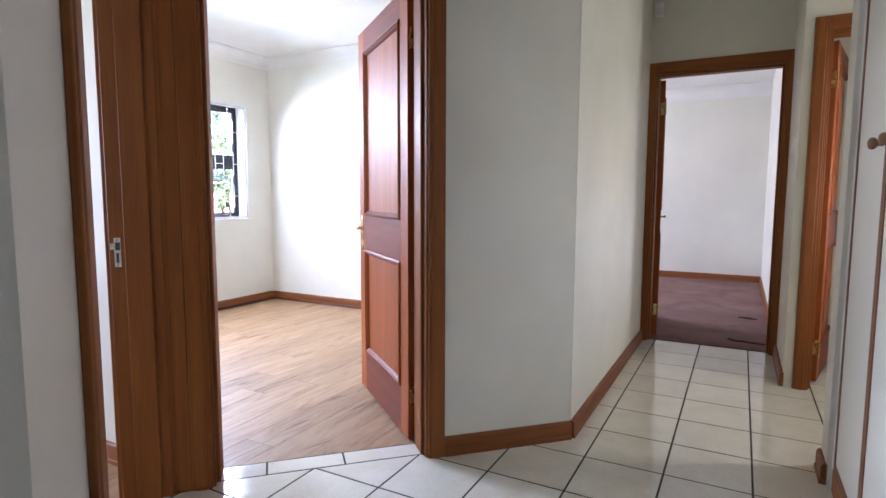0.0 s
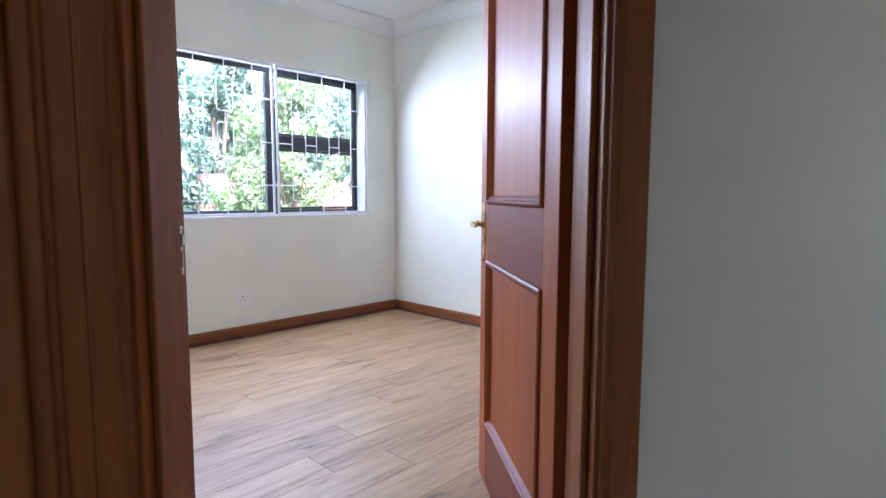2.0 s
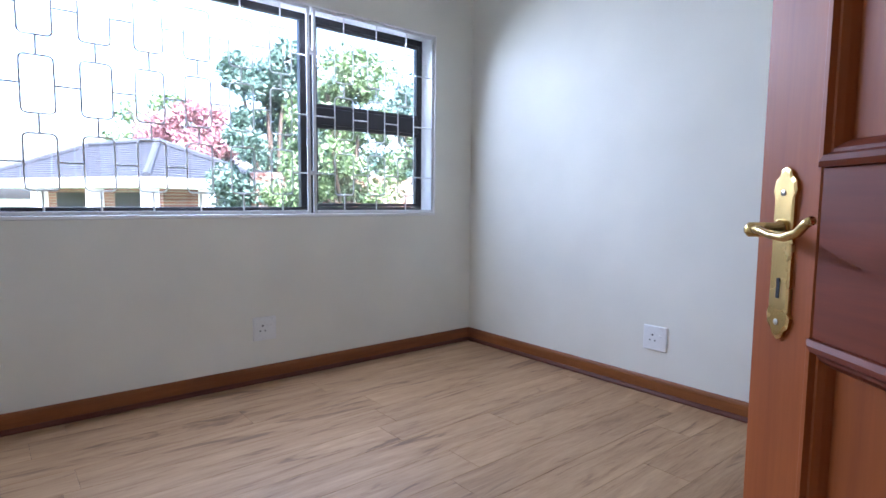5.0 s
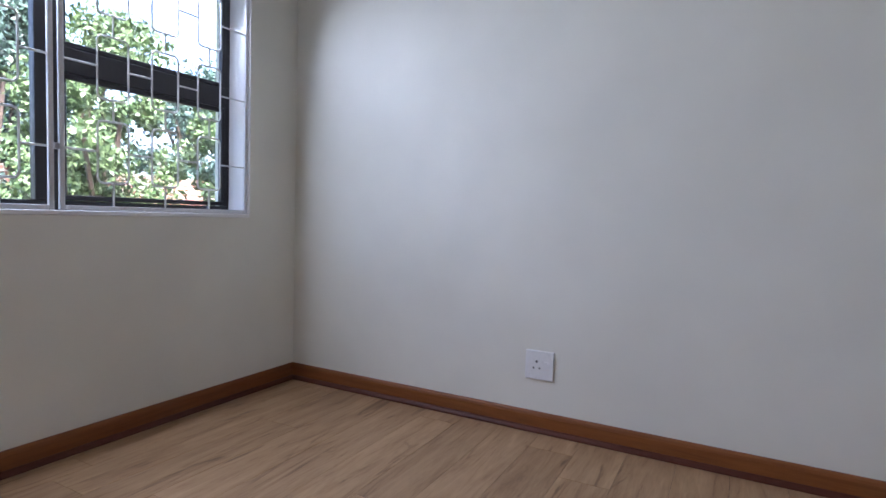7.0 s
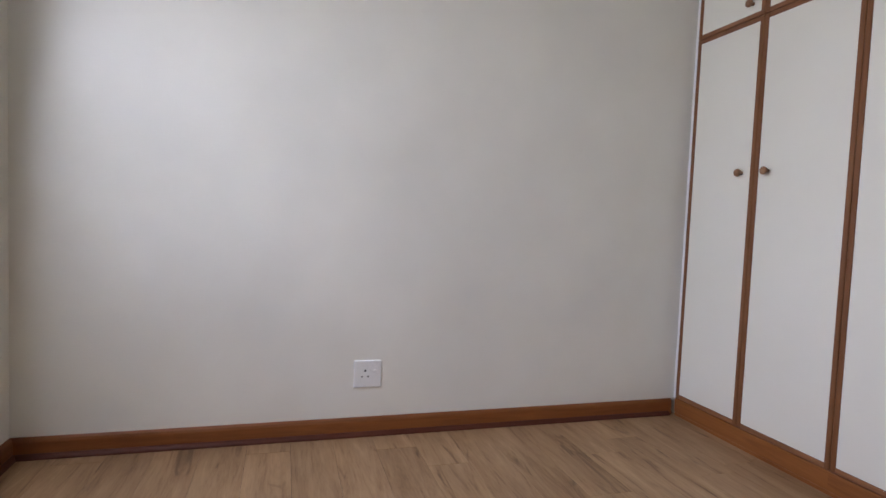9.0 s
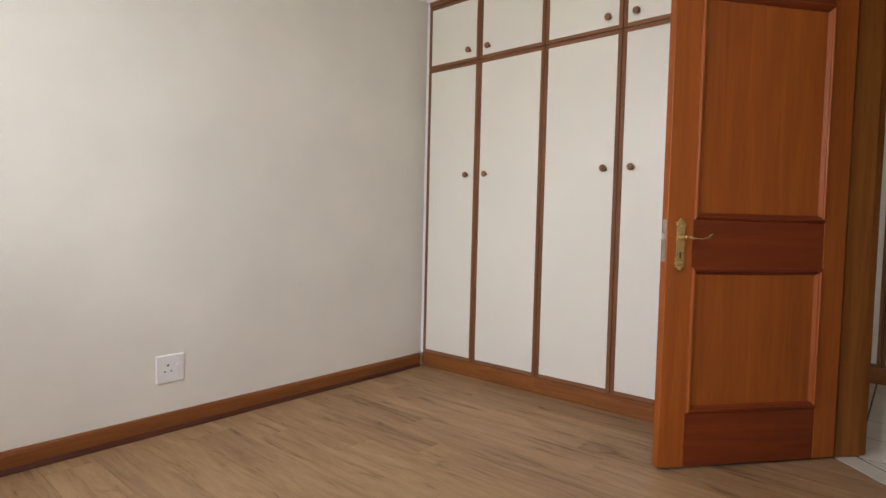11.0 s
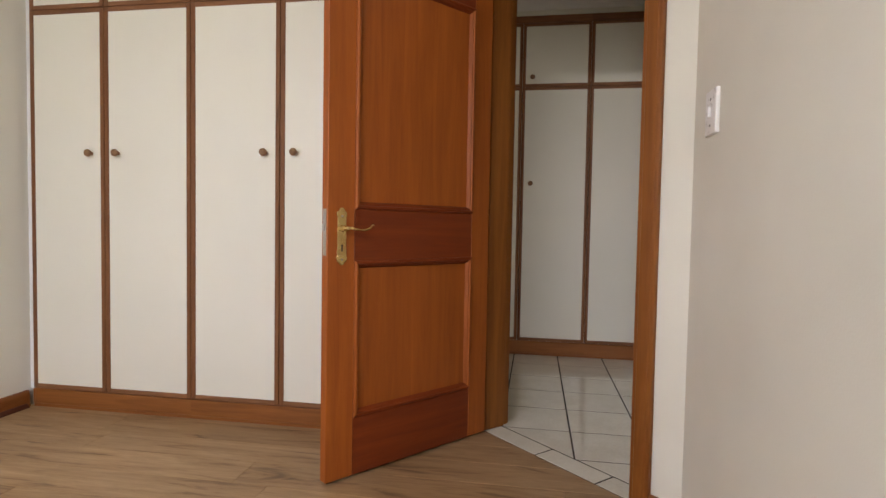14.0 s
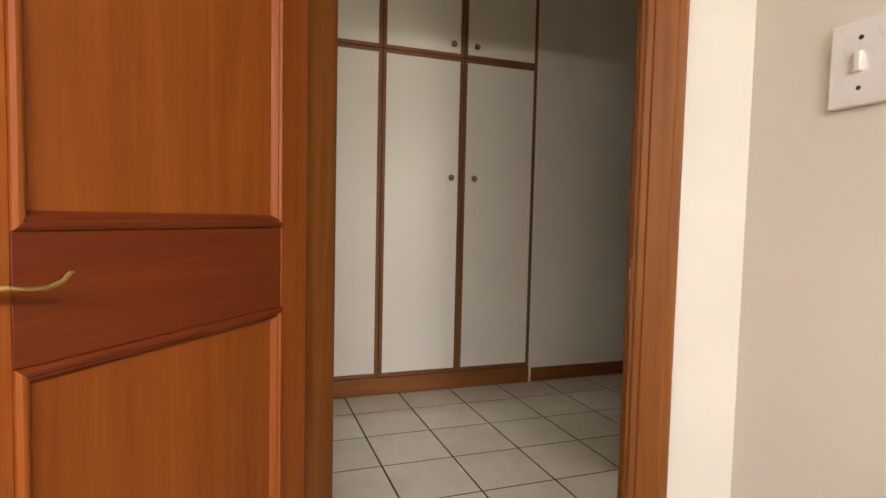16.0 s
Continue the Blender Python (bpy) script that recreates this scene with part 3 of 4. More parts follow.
def door_handle(parent, x, y, side):
    """Brass long plate with a shaped outline, a swan-neck lever and a keyhole."""
    bm = bmesh.new()
    outline = [(0.0, 0.107), (0.009, 0.103), (0.013, 0.095), (0.020, 0.090), (0.023, 0.079), (0.019, 0.070), (0.019, 0.0)]
    right = outline + [(u, -z) for u, z in reversed(outline[:-1])]
    full = right + [(-u, z) for u, z in reversed(right[1:-1])]
    for d, k in ((0.0, 1.0), (0.004, 1.0), (0.0055, 0.86)):
        for u, z in full:
            bm.verts.new((x + u * k, y + side * d, 0.920 + z * (k + (1 - k) * 0.7)))
    bm.verts.ensure_lookup_table()
    n = len(full)
    for r in range(2):
        for i in range(n):
            j = (i + 1) % n
            bm.faces.new([bm.verts[r * n + i], bm.verts[r * n + j], bm.verts[(r + 1) * n + j], bm.verts[(r + 1) * n + i]])
    bm.faces.new([bm.verts[2 * n + i] for i in range(n)])
    handle = part("door_handle", bm, BRASS, parent, "worn brass handle plate")
    z = 0.950
    bm = lathe(bmesh.new(), [(0.013, 0.004 * side), (0.013, 0.010 * side), (0.009, 0.014 * side), (0.009, 0.046 * side), (0.005, 0.050 * side)], "y", (x, y, z), 16)
    part("rose", bm, BRASS, handle, smooth=True)
    pts = [(x, y + side * 0.042, z), (x - 0.020, y + side * 0.046, z + 0.001), (x - 0.045, y + side * 0.047, z - 0.004), (x - 0.070, y + side * 0.047, z - 0.005), (x - 0.092, y + side * 0.047, z + 0.001), (x - 0.104, y + side * 0.046, z + 0.012), (x - 0.112, y + side * 0.046, z + 0.015)]
    part("lever", tube(bmesh.new(), pts, 0.0050, 10), BRASS, handle, smooth=True)
    part("keyhole", boxed(x - 0.003, x + 0.003, y + side * 0.0050, y + side * 0.0062, 0.865, 0.890), HOLE, handle)
    for zz in (0.995, 0.835):
        part("screw", lathe(bmesh.new(), [(0.004, 0.0050 * side), (0.004, 0.0066 * side), (0.001, 0.0074 * side)], "y", (x, y, zz), 10), STEEL, handle)
    return handle


hinge_at = at_diag(0.918, 2.944)
panel_door("door_1", pose(hinge_at[0], hinge_at[1], 0.004, 0, 0, 141.3), 0.845, 2.04, "open reddish-brown two-panel timber bedroom door with brass handle", (1, -1))
panel_door("door_2", pose(END_X0 + 0.006, 5.352, 0.004, 0, 0, 97.5), 0.81, 2.04, "open brown timber door of the carpeted room", (1, -1))
panel_door("door_3", pose(0.290, 4.625, 0.004, 0, 0, 78), 0.78, 2.04, "open brown timber door of the side room", (1, -1))

# ---- wardrobes ----


def cupboard_door(parent, y0, y1, z0, z1, knob_y, knob_z):
    """Flat melamine door with a wooden edging; the face looks towards -x, front at x = 0."""
    g, w = 0.0015, 0.022
    a, b, c, d = y0 + g, y1 - g, z0 + g, z1 - g
    door = part("cupboard_door", boxed(0.0015, 0.018, a + w, b - w, c + w, d - w), MELAMINE, parent, "flat off-white door with brown wooden edging")
    for ya, yb in ((a, a + w), (b - w, b)):
        part("edging", boxed(-0.0025, 0.019, ya, yb, c, d, bevel=0.0018), EDGE_WOOD, door)
    for za, zb in ((c, c + w), (d - w, d)):
        part("edging", boxed(-0.002, 0.0185, a + w, b - w, za, zb, bevel=0.0018), EDGE_WOOD_Y, door)
    prof = [(0.009, 0.0), (0.008, -0.008), (0.0085, -0.013), (0.016, -0.018), (0.0185, -0.025), (0.0165, -0.032), (0.010, -0.036), (0.004, -0.037)]
    part("knob", lathe(bmesh.new(), prof, "x", (0.001, knob_y, knob_z), 20), KNOB_WOOD, door, "turned wooden knob", smooth=True)


EDGE_WOOD_Y = wood("edging_wood_cross", (0.34, 0.15, 0.065), (0.17, 0.065, 0.028), "y", streak=60)


def wardrobe(x, ys, z_low, z_mid, z_top, depth, label, group, singles=False, trim=True):
    """A cupboard unit with lower and upper doors between the places ys (falling or rising along y)."""
    root = thing("wardrobe", pose(x, 0, 0), label, "wardrobe", group)
    lo, hi = min(ys), max(ys)
    for ya, yb in ((lo + 0.001, lo + 0.017), (hi - 0.017, hi - 0.001)):
        part("side_panel", boxed(0.022, depth, ya, yb, 0.0, z_top), MELAMINE, root)
    for za, zb in ((z_low - 0.016, z_low), (z_mid - 0.008, z_mid + 0.008), (z_top - 0.016, z_top)):
        part("shelf", boxed(0.022, depth - 0.007, lo + 0.0175, hi - 0.0175, za, zb), MELAMINE, root)
    part("back_panel", boxed(depth - 0.006, depth, lo + 0.0175, hi - 0.0175, 0.0, z_top), MELAMINE, root)
    bm = prism(bmesh.new(), [(0.004, 0.001), (0.004, 0.016), (0.0, 0.020), (0.0, z_low - 0.006), (0.003, z_low - 0.002), (0.02, z_low - 0.002), (0.02, 0.001)], lo, hi)
    for v in bm.verts:
        v.co = (v.co.y - 0.004, v.co.x, v.co.z)
    part("plinth", bm, SKIRT_WOOD_Y, root, "varnished wooden plinth")
    order = sorted(ys)
    for i, (ya, yb) in enumerate(zip(order, order[1:])):
        near = (ya + 0.075) if (i % 2 == 1 or singles) else (yb - 0.075)
        cupboard_door(root, ya, yb, z_low, z_mid, near, 1.300)
        cupboard_door(root, ya, yb, z_mid, z_top - 0.012, near, z_mid + 0.070)
    if trim:
        part("top_trim", boxed(-0.006, 0.02, lo, hi, z_top - 0.010, z_top + 0.040, bevel=0.002), EDGE_WOOD_Y, root, "dark brown wooden top trim")
    return root


SKIRT_WOOD_Y = wood("skirting_wood_cross", (0.37, 0.135, 0.035), (0.22, 0.070, 0.016), "y", streak=40)
G1, G2 = "bedroom built-in wardrobes", "hall built-in cupboards"
LBL = "off-white built-in wardrobe with brown edging and wooden knobs"
wardrobe(WARDROBE_X, (5.062, 4.638, 4.168), 0.097, 2.016, 2.44, 0.55, LBL, G1)
wardrobe(WARDROBE_X, (4.168, 3.709, 3.252), 0.097, 2.016, 2.44, 0.55, LBL, G1)
wardrobe(HALL_CUPBOARD_X, (3.121, 2.641, 2.142), 0.109, 2.018, 2.50, 0.55, "off-white built-in hall cupboard with dark brown edging", G2)
wardrobe(HALL_CUPBOARD_X, (2.142, 1.641, 1.141), 0.109, 2.018, 2.50, 0.55, "off-white built-in hall cupboard with dark brown edging", G2)
tagged(part("end_panel", boxed(WARDROBE_X + 0.002, -0.95, 3.234, 3.2505, 0.0, 2.585), MELAMINE), "off-white end panel of the bedroom wardrobes", "panel", kind="structure")
tagged(part("filler_strip", boxed(WARDROBE_X + 0.012, WARDROBE_X + 0.03, 5.064, NORTH + 0.002, 0.09, 2.48), REVEAL), "thin white filler strip between wardrobe and wall", "filler strip", kind="structure")
tagged(part("filler_strip", boxed(HALL_CUPBOARD_X + 0.004, HALL_CUPBOARD_X + 0.03, 3.124, 3.202, 0.0, 2.62), REVEAL), "white filler strip beside the hall cupboard", "filler strip", kind="structure")
tagged(part("bulkhead", boxed(WARDROBE_X + 0.004, -0.95, 3.252, NORTH + 0.01, 2.482, 2.6), WALL), "cream bulkhead above the wardrobe", "bulkhead", kind="structure")
tagged(part("bulkhead", boxed(HALL_CUPBOARD_X + 0.004, 0.9, 1.13, 3.21, 2.542, 2.7), WALL), "cream bulkhead above the hall cupboards", "bulkhead", kind="structure")
tagged(part("end_panel", boxed(HALL_CUPBOARD_X + 0.01, 0.9, 1.116, 1.139, 0.0, 2.54), MELAMINE), "off-white end panel of the hall cupboards", "panel", kind="structure")

# ---- window ----
WX = WEST - 0.165  # plane of the window frame
win = thing("window_1", STILL, "wide bronze aluminium window with a fixed pane and an opening side", "window", kind="structure")


def bar_y(name, y0, y1, z0, z1, depth=0.040, off=0.0, parent=None):
    return part(name, boxed(WX - depth / 2 + off, WX + depth / 2 + off, y0, y1, z0, z1, bevel=0.003), ALU, parent or win)


MY0, MY1 = 3.893, 3.982
fy0, fy1, fz0, fz1 = WIN_Y0 - 0.004, WIN_Y1 + 0.012, WIN_Z0 + 0.004, WIN_Z1 + 0.004
bar_y("window_frame", fy0, fy1, fz0, fz0 + 0.038)
bar_y("window_frame", fy0, fy1, fz1 - 0.045, fz1)
bar_y("window_frame", fy0, fy0 + 0.032, fz0 + 0.038, fz1 - 0.045)
bar_y("window_frame", fy1 - 0.042, fy1, fz0 + 0.038, fz1 - 0.045)
bar_y("mullion", MY0, MY1, fz0 + 0.038, fz1 - 0.045)
bar_y("transom", MY1, fy1 - 0.042, 1.425, 1.522, 0.048)
for y0, y1, z0, z1 in ((MY1, fy1 - 0.042, fz0 + 0.038, 1.425), (MY1, fy1 - 0.042, 1.522, fz1 - 0.045)):
    sash = bar_y("sash", y0 + 0.002, y1 - 0.002, z0 + 0.002, z0 + 0.022, 0.03, 0.008)
    bar_y("sash_rail", y0 + 0.002, y1 - 0.002, z1 - 0.022, z1 - 0.002, 0.03, 0.008, sash)
    bar_y("sash_stile", y0 + 0.002, y0 + 0.020, z0 + 0.022, z1 - 0.022, 0.03, 0.008, sash)
    bar_y("sash_stile", y1 - 0.020, y1 - 0.002, z0 + 0.022, z1 - 0.022, 0.03, 0.008, sash)
for y0, y1, z0, z1 in ((fy0 + 0.03, MY0 + 0.002, fz0 + 0.036, fz1 - 0.043), (MY1 + 0.02, fy1 - 0.06, fz0 + 0.058, 1.405), (MY1 + 0.02, fy1 - 0.06, 1.542, fz1 - 0.065)):
    pane = part("pane", boxed(WX - 0.002, WX + 0.002, y0, y1, z0, z1), GLASS, win, "clear glass pane")
    pane.visible_shadow = False
part("window_sill", boxed(WX + 0.022, WEST + 0.006, WIN_Y0 + 0.001, WIN_Y1 - 0.001, WIN_Z0 - 0.012, WIN_Z0 + 0.006, bevel=0.003), REVEAL, win, "white plastered inner sill")
part("outer_sill", boxed(WEST - 0.30, WX - 0.022, WIN_Y0 + 0.001, WIN_Y1 - 0.001, WIN_Z0 - 0.02, WIN_Z0 + 0.004), REVEAL, win)
for ya, yb in ((WIN_Y0 - 0.002, WIN_Y0 + 0.005), (WIN_Y1 - 0.005, WIN_Y1 + 0.002)):
    part("reveal", boxed(WX + 0.022, WEST + 0.003, ya, yb, WIN_Z0 + 0.006, WIN_Z1 - 0.005), REVEAL, win)
part("reveal", boxed(WX + 0.022, WEST + 0.003, WIN_Y0 + 0.005, WIN_Y1 - 0.005, WIN_Z1 - 0.005, WIN_Z1 + 0.002), REVEAL, win)

# burglar guards: a square frame with columns of rounded loops, joined by short links
BX = WEST - 0.015


def guard(y0, y1, centres, width, label):
    root = thing("burglar_guard", pose(BX, 0, 0), label, "burglar guard", "window burglar guards")
    z0, z1, f = WIN_Z0 + 0.007, WIN_Z1 - 0.006, 0.018
    for ya, yb, za, zb in ((y0, y0 + f, z0, z1), (y1 - f, y1, z0, z1), (y0 + f, y1 - f, z0, z0 + f), (y0 + f, y1 - f, z1 - f, z1)):
        part("guard_frame", boxed(-0.007, 0.007, ya, yb, za, zb, bevel=0.002), BAR, root)
    rows = ((1.010, 1.247), (1.330, 1.568), (1.650, 1.888))
    r, c = 0.0042, 0.020
    for k, yc in enumerate(centres):
        a, b = yc - width / 2, yc + width / 2
        for za, zb in rows:
            pts = []
            for cy, cz, start in ((b - c, zb - c, 0), (a + c, zb - c, 90), (a + c, za + c, 180), (b - c, za + c, 270)):
                for i in range(4):
                    t = radians(start + 30 * i)
                    pts.append((0, cy + c * math.cos(t), cz + c * math.sin(t)))
            part("loop", tube(bmesh.new(), pts, r, 6, True), BAR, root)
        for za, zb in ((z0 + f, rows[0][0]), (rows[0][1], rows[1][0]), (rows[1][1], rows[2][0]), (rows[2][1], z1 - f)):
            part("link_bar", tube(bmesh.new(), [(0, yc, za - 0.003), (0, yc, zb + 0.003)], r, 6), BAR, root)
    edges = [(y0 + f, centres[0] - width / 2)] + [(p + width / 2, q - width / 2) for p, q in zip(centres, centres[1:])] + [(centres[-1] + width / 2, y1 - f)]
    for za, zb in rows:
        for a, b in edges:
            part("link_bar", tube(bmesh.new(), [(0, a - 0.003, (za + zb) / 2), (0, b + 0.003, (za + zb) / 2)], r, 6), BAR, root)
    for z in (1.12, 1.78):
        part("lug", boxed(-0.012, 0.012, (y1 - 0.004) if y1 < 4.2 else (y0 - 0.016), (y1 + 0.016) if y1 < 4.2 else (y0 + 0.004), z, z + 0.022, bevel=0.002), BAR, root)
    return root


guard(WIN_Y0 + 0.006, 3.888, [2.661 + 0.2122 * i for i in range(6)], 0.119, "white steel burglar guard over the wide fixed pane")
guard(3.906, WIN_Y1 - 0.006, [4.104, 4.325, 4.545], 0.121, "white steel burglar guard over the opening window side")

# ---- sockets, switch, sensor ----


def socket(m, label):
    """A square single socket: plate, three pin holes and a rocker. Local y points out of the wall."""
    root = thing("wall_socket", m, label, "socket", "bedroom wall sockets")
    s = 0.064
    part("plate", boxed(-s, s, -0.001, 0.010, -s, s, bevel=0.005, segments=3), PLASTIC, root)
    for x, z, r in ((0.012, 0.016, 0.0052), (0.026, -0.012, 0.0040), (-0.002, -0.012, 0.0040)):
        part("pin_hole", lathe(bmesh.new(), [(r, 0.0092), (r, 0.0104), (r * 0.5, 0.0106)], "y", (x, 0, z), 12), HOLE, root)
    part("rocker", boxed(-0.040, -0.022, 0.009, 0.0135, 0.008, 0.020, bevel=0.002), PLASTIC, root)
    return root


socket(pose(-3.240, NORTH, 0.290, 0, 0, 180), "white square socket low on the north wall")
socket(pose(WEST, 3.600, 0.288, 0, 0, -90), "white square socket below the window")
socket(pose(-3.130, 1.965, 0.335, 0, 0, 180), "white square socket in the second room")

switch = thing("light_switch", pose(-2.353, SOUTH, 1.295), "white rectangular light switch with a small rocker", "light switch")
part("plate", boxed(-0.046, 0.046, -0.001, 0.011, -0.062, 0.062, bevel=0.004, segments=3), PLASTIC, switch)
part("rocker", boxed(-0.006, 0.006, 0.010, 0.019, -0.014, 0.016, bevel=0.003, segments=2), PLASTIC, switch)
for z in (0.036, -0.036):
    part("screw", lathe(bmesh.new(), [(0.0035, 0.010), (0.0035, 0.0118), (0.001, 0.0122)], "y", (0, 0, z), 10), HOLE, switch)

sensor = thing("motion_sensor", pose(-0.735, PASSAGE_END, 2.53, 0, 0, 0), "small white alarm sensor high in the passage corner", "sensor")
part("housing", boxed(-0.030, 0.030, -0.045, 0.0, -0.055, 0.050, bevel=0.012, segments=3), PLASTIC, sensor)
part("lens", boxed(-0.020, 0.020, -0.049, -0.043, -0.040, 0.004, bevel=0.003), REVEAL, sensor)
part("cable", tube(bmesh.new(), [(0, -0.006, 0.05), (0.02, -0.005, 0.085), (0.18, -0.005, 0.105), (0.40, -0.005, 0.118)], 0.0035, 6), PLASTIC, sensor)
sensor.name = "alarm_sensor"

# ---- outside ----
GROUND_Z = -0.9
bm = bmesh.new()
for x, y in ((-400, -400), (400, -400), (400, 400), (-400, 400)):
    bm.verts.new((x, y, GROUND_Z))
bm.faces.new(list(bm.verts))
tagged(part("ground", bm, GRASS), "green garden lawn reaching far off", "ground", kind="structure")
tagged(part("foundation", boxed(-4.9, 2.98, -2.74, 9.38, GROUND_Z + 0.001, -0.03), GROUT), "plinth under the house", "foundation", kind="structure")
tagged(part("eaves_soffit", boxed(-5.55, -4.92, -2.0, 9.0, 2.33, 2.37), FASCIA), "pale board soffit under the eaves", "soffit", kind="structure")


def tree(x, y, trunk, radius, height, leaf, n, seed, label, size=0.10):
    """A tapered trunk with limbs and a crown of many small leaves in uneven clumps."""
    rng = random.Random(seed)
    root = thing("tree", pose(x, y, GROUND_Z), label, "tree")
    bm = bmesh.new()
    for r0, r1, z0, z1 in ((0.055 * radius + 0.05, 0.04 * radius + 0.03, 0, trunk), (0.04 * radius + 0.03, 0.015, trunk, trunk + height * 0.6)):
        lathe(bm, [(r0, z0), ((r0 + r1) / 2, (z0 + z1) / 2), (r1, z1)], "z", (0, 0, 0), 8)
    clumps = []
    for i in range(64):
        a, k, h = rng.uniform(0, 6.283), math.sqrt(rng.random()), rng.random()
        w = radius * (0.55 + 0.45 * math.sin(math.pi * min(1, h * 0.9 + 0.1)))
        c = Vector((w * k * math.cos(a), w * k * math.sin(a), trunk * 0.75 + h * height))
        clumps.append((c, radius * rng.uniform(0.15, 0.34)))
        if i % 5 == 0:
            tube(bm, [(0, 0, trunk * 0.8), tuple(c * 0.5 + Vector((0, 0, trunk * 0.45))), tuple(c)], 0.02 + 0.012 * radius, 5)
    part("trunk", bm, BARK, root)
    verts, faces = [], []
    for i in range(n):
        c, r = clumps[rng.randrange(len(clumps))]
        d = Vector((rng.gauss(0, 1), rng.gauss(0, 1), rng.gauss(0, 0.8)))
        d = d.normalized() * r * (rng.random() ** 0.45)
        p = c + d
        u = Vector((rng.gauss(0, 1), rng.gauss(0, 1), rng.gauss(0, 1))).normalized()
        w = u.cross(Vector((rng.gauss(0, 1), rng.gauss(0, 1), rng.gauss(0, 1)))).normalized()
        s = size * rng.uniform(0.6, 1.3)
        k = len(verts)
        verts += [tuple(p - u * s), tuple(p + w * s * 0.5), tuple(p + u * s), tuple(p - w * s * 0.5)]
        faces.append((k, k + 1, k + 2, k + 3))
    data = bpy.data.meshes.new("crown")
    data.from_pydata(verts, [], faces)
    data.materials.append(leaf)
    crown = new("crown", data)
    crown.parent = root
    return root


tree(-12.1, 6.75, 1.3, 1.15, 3.6, LEAF_DARK, 34000, 1, "tall dark green leafy tree in the garden", 0.050)
tree(-9.9, 6.4, 0.8, 0.70, 1.9, LEAF_LIGHT, 16000, 2, "light green bushy tree in the garden", 0.042)
tree(-9.76, 7.05, 1.2, 0.95, 3.3, LEAF_LIGHT, 14000, 3, "light green tree with gaps near the brick wall", 0.045)
tree(-8.45, 7.9, 0.8, 0.70, 2.6, LEAF_LIGHT, 9000, 4, "light green shrubby tree by the wall", 0.042)
tree(-24.5, 8.6, 2.2, 2.0, 3.6, LEAF_RED, 16000, 5, "reddish-pink leafed tree behind the roof", 0.10)
tree(-33.0, 9.5, 3.0, 2.4, 4.6, LEAF_LIGHT, 2600, 6, "distant tall green tree", 0.15)
tree(-30.0, 16.0, 3.0, 3.2, 5.0, LEAF_LIGHT, 6000, 7, "distant broad green tree", 0.15)
tree(-16.0, 13.5, 1.5, 2.2, 4.2, LEAF_DARK, 14000, 8, "green tree behind the brick wall", 0.09)

garden_wall = tagged(part("garden_wall", boxed(-11.75, -11.5, 6.2, 22.0, GROUND_Z, 1.45), BRICK), "face brick garden boundary wall", "garden wall")

# the neighbour's house with its hipped roof
house = thing("house", pose(-15.6, 5.3, GROUND_Z, rz=113.6), "neighbouring single-storey house with a slate-blue hipped tile roof", "house")
HX, HY, EAVE, RISE = 4.0, 7.6, 2.16, 1.20
part("wall", boxed(1.6, HX - 0.2, 1.6, HY - 0.3, 0, EAVE), BRICK, house)
ridge_a, ridge_b = Vector((HX / 2, 2.3, EAVE + RISE)), Vector((HX / 2, HY - 2.3, EAVE + RISE))
corner = [Vector((x, y, EAVE + 0.16)) for x, y in ((0, 0), (HX, 0), (HX, HY), (0, HY))]
slopes = ((corner[0], corner[1], ridge_a, ridge_a), (corner[1], corner[2], ridge_a, ridge_b), (corner[2], corner[3], ridge_b, ridge_b), (corner[3], corner[0], ridge_b, ridge_a))
for A, B, P, Q in slopes:
    left, right = (P, Q) if P == Q else ((P, Q) if (A - P).length < (A - Q).length else (Q, P))
    bm = bmesh.new()
    rows = 16
    for i in range(rows):
        k0, k1 = i / rows, (i + 1) / rows
        a0, b0, a1, b1 = A.lerp(left, k0), B.lerp(right, k0), A.lerp(left, k1), B.lerp(right, k1)
        lift = Vector((0, 0, 0.04))
        bm.faces.new([bm.verts.new(v) for v in (a0 + lift, b0 + lift, b1, a1)])
        bm.faces.new([bm.verts.new(v) for v in (a0, b0, b0 + lift, a0 + lift)])
    part("roof", bm, ROOF, house)
for c, r in zip(corner, (ridge_a, ridge_a, ridge_b, ridge_b)):
    part("ridge_cap", tube(bmesh.new(), [tuple(c + Vector((0, 0, 0.05))), tuple(r + Vector((0, 0, 0.05)))], 0.09, 8), ROOF, house)
part("ridge_cap", tube(bmesh.new(), [tuple(ridge_a + Vector((0, 0, 0.05))), tuple(ridge_b + Vector((0, 0, 0.05)))], 0.09, 8), ROOF, house)
part("fascia", boxed(-0.03, HX + 0.03, -0.05, 0.0, EAVE - 0.05, EAVE + 0.18), FASCIA, house)
part("fascia", boxed(-0.05, 0.0, 0.0, HY, EAVE - 0.05, EAVE + 0.18), FASCIA, house)
part("soffit", boxed(0, HX, 0, HY, EAVE - 0.06, EAVE - 0.03), FASCIA, house)
for x, y in ((0.12, 0.12), (1.7, 0.12), (3.3, 0.12), (0.12, 2.2), (0.12, 4.6)):
    part("post", boxed(x, x + 0.28, y, y + 0.28, 0, EAVE - 0.06), FASCIA, house)
for y in (1.2, 4.0):
    window = part("window", boxed(1.58, 1.61, y + 0.8, y + 2.4, 0.9, 2.0), ALU, house)
    part("pane", boxed(1.57, 1.582, y + 0.86, y + 2.34, 0.96, 1.94), HOLE, window)

# ---- floors, piece by piece ----
SHARED = {}


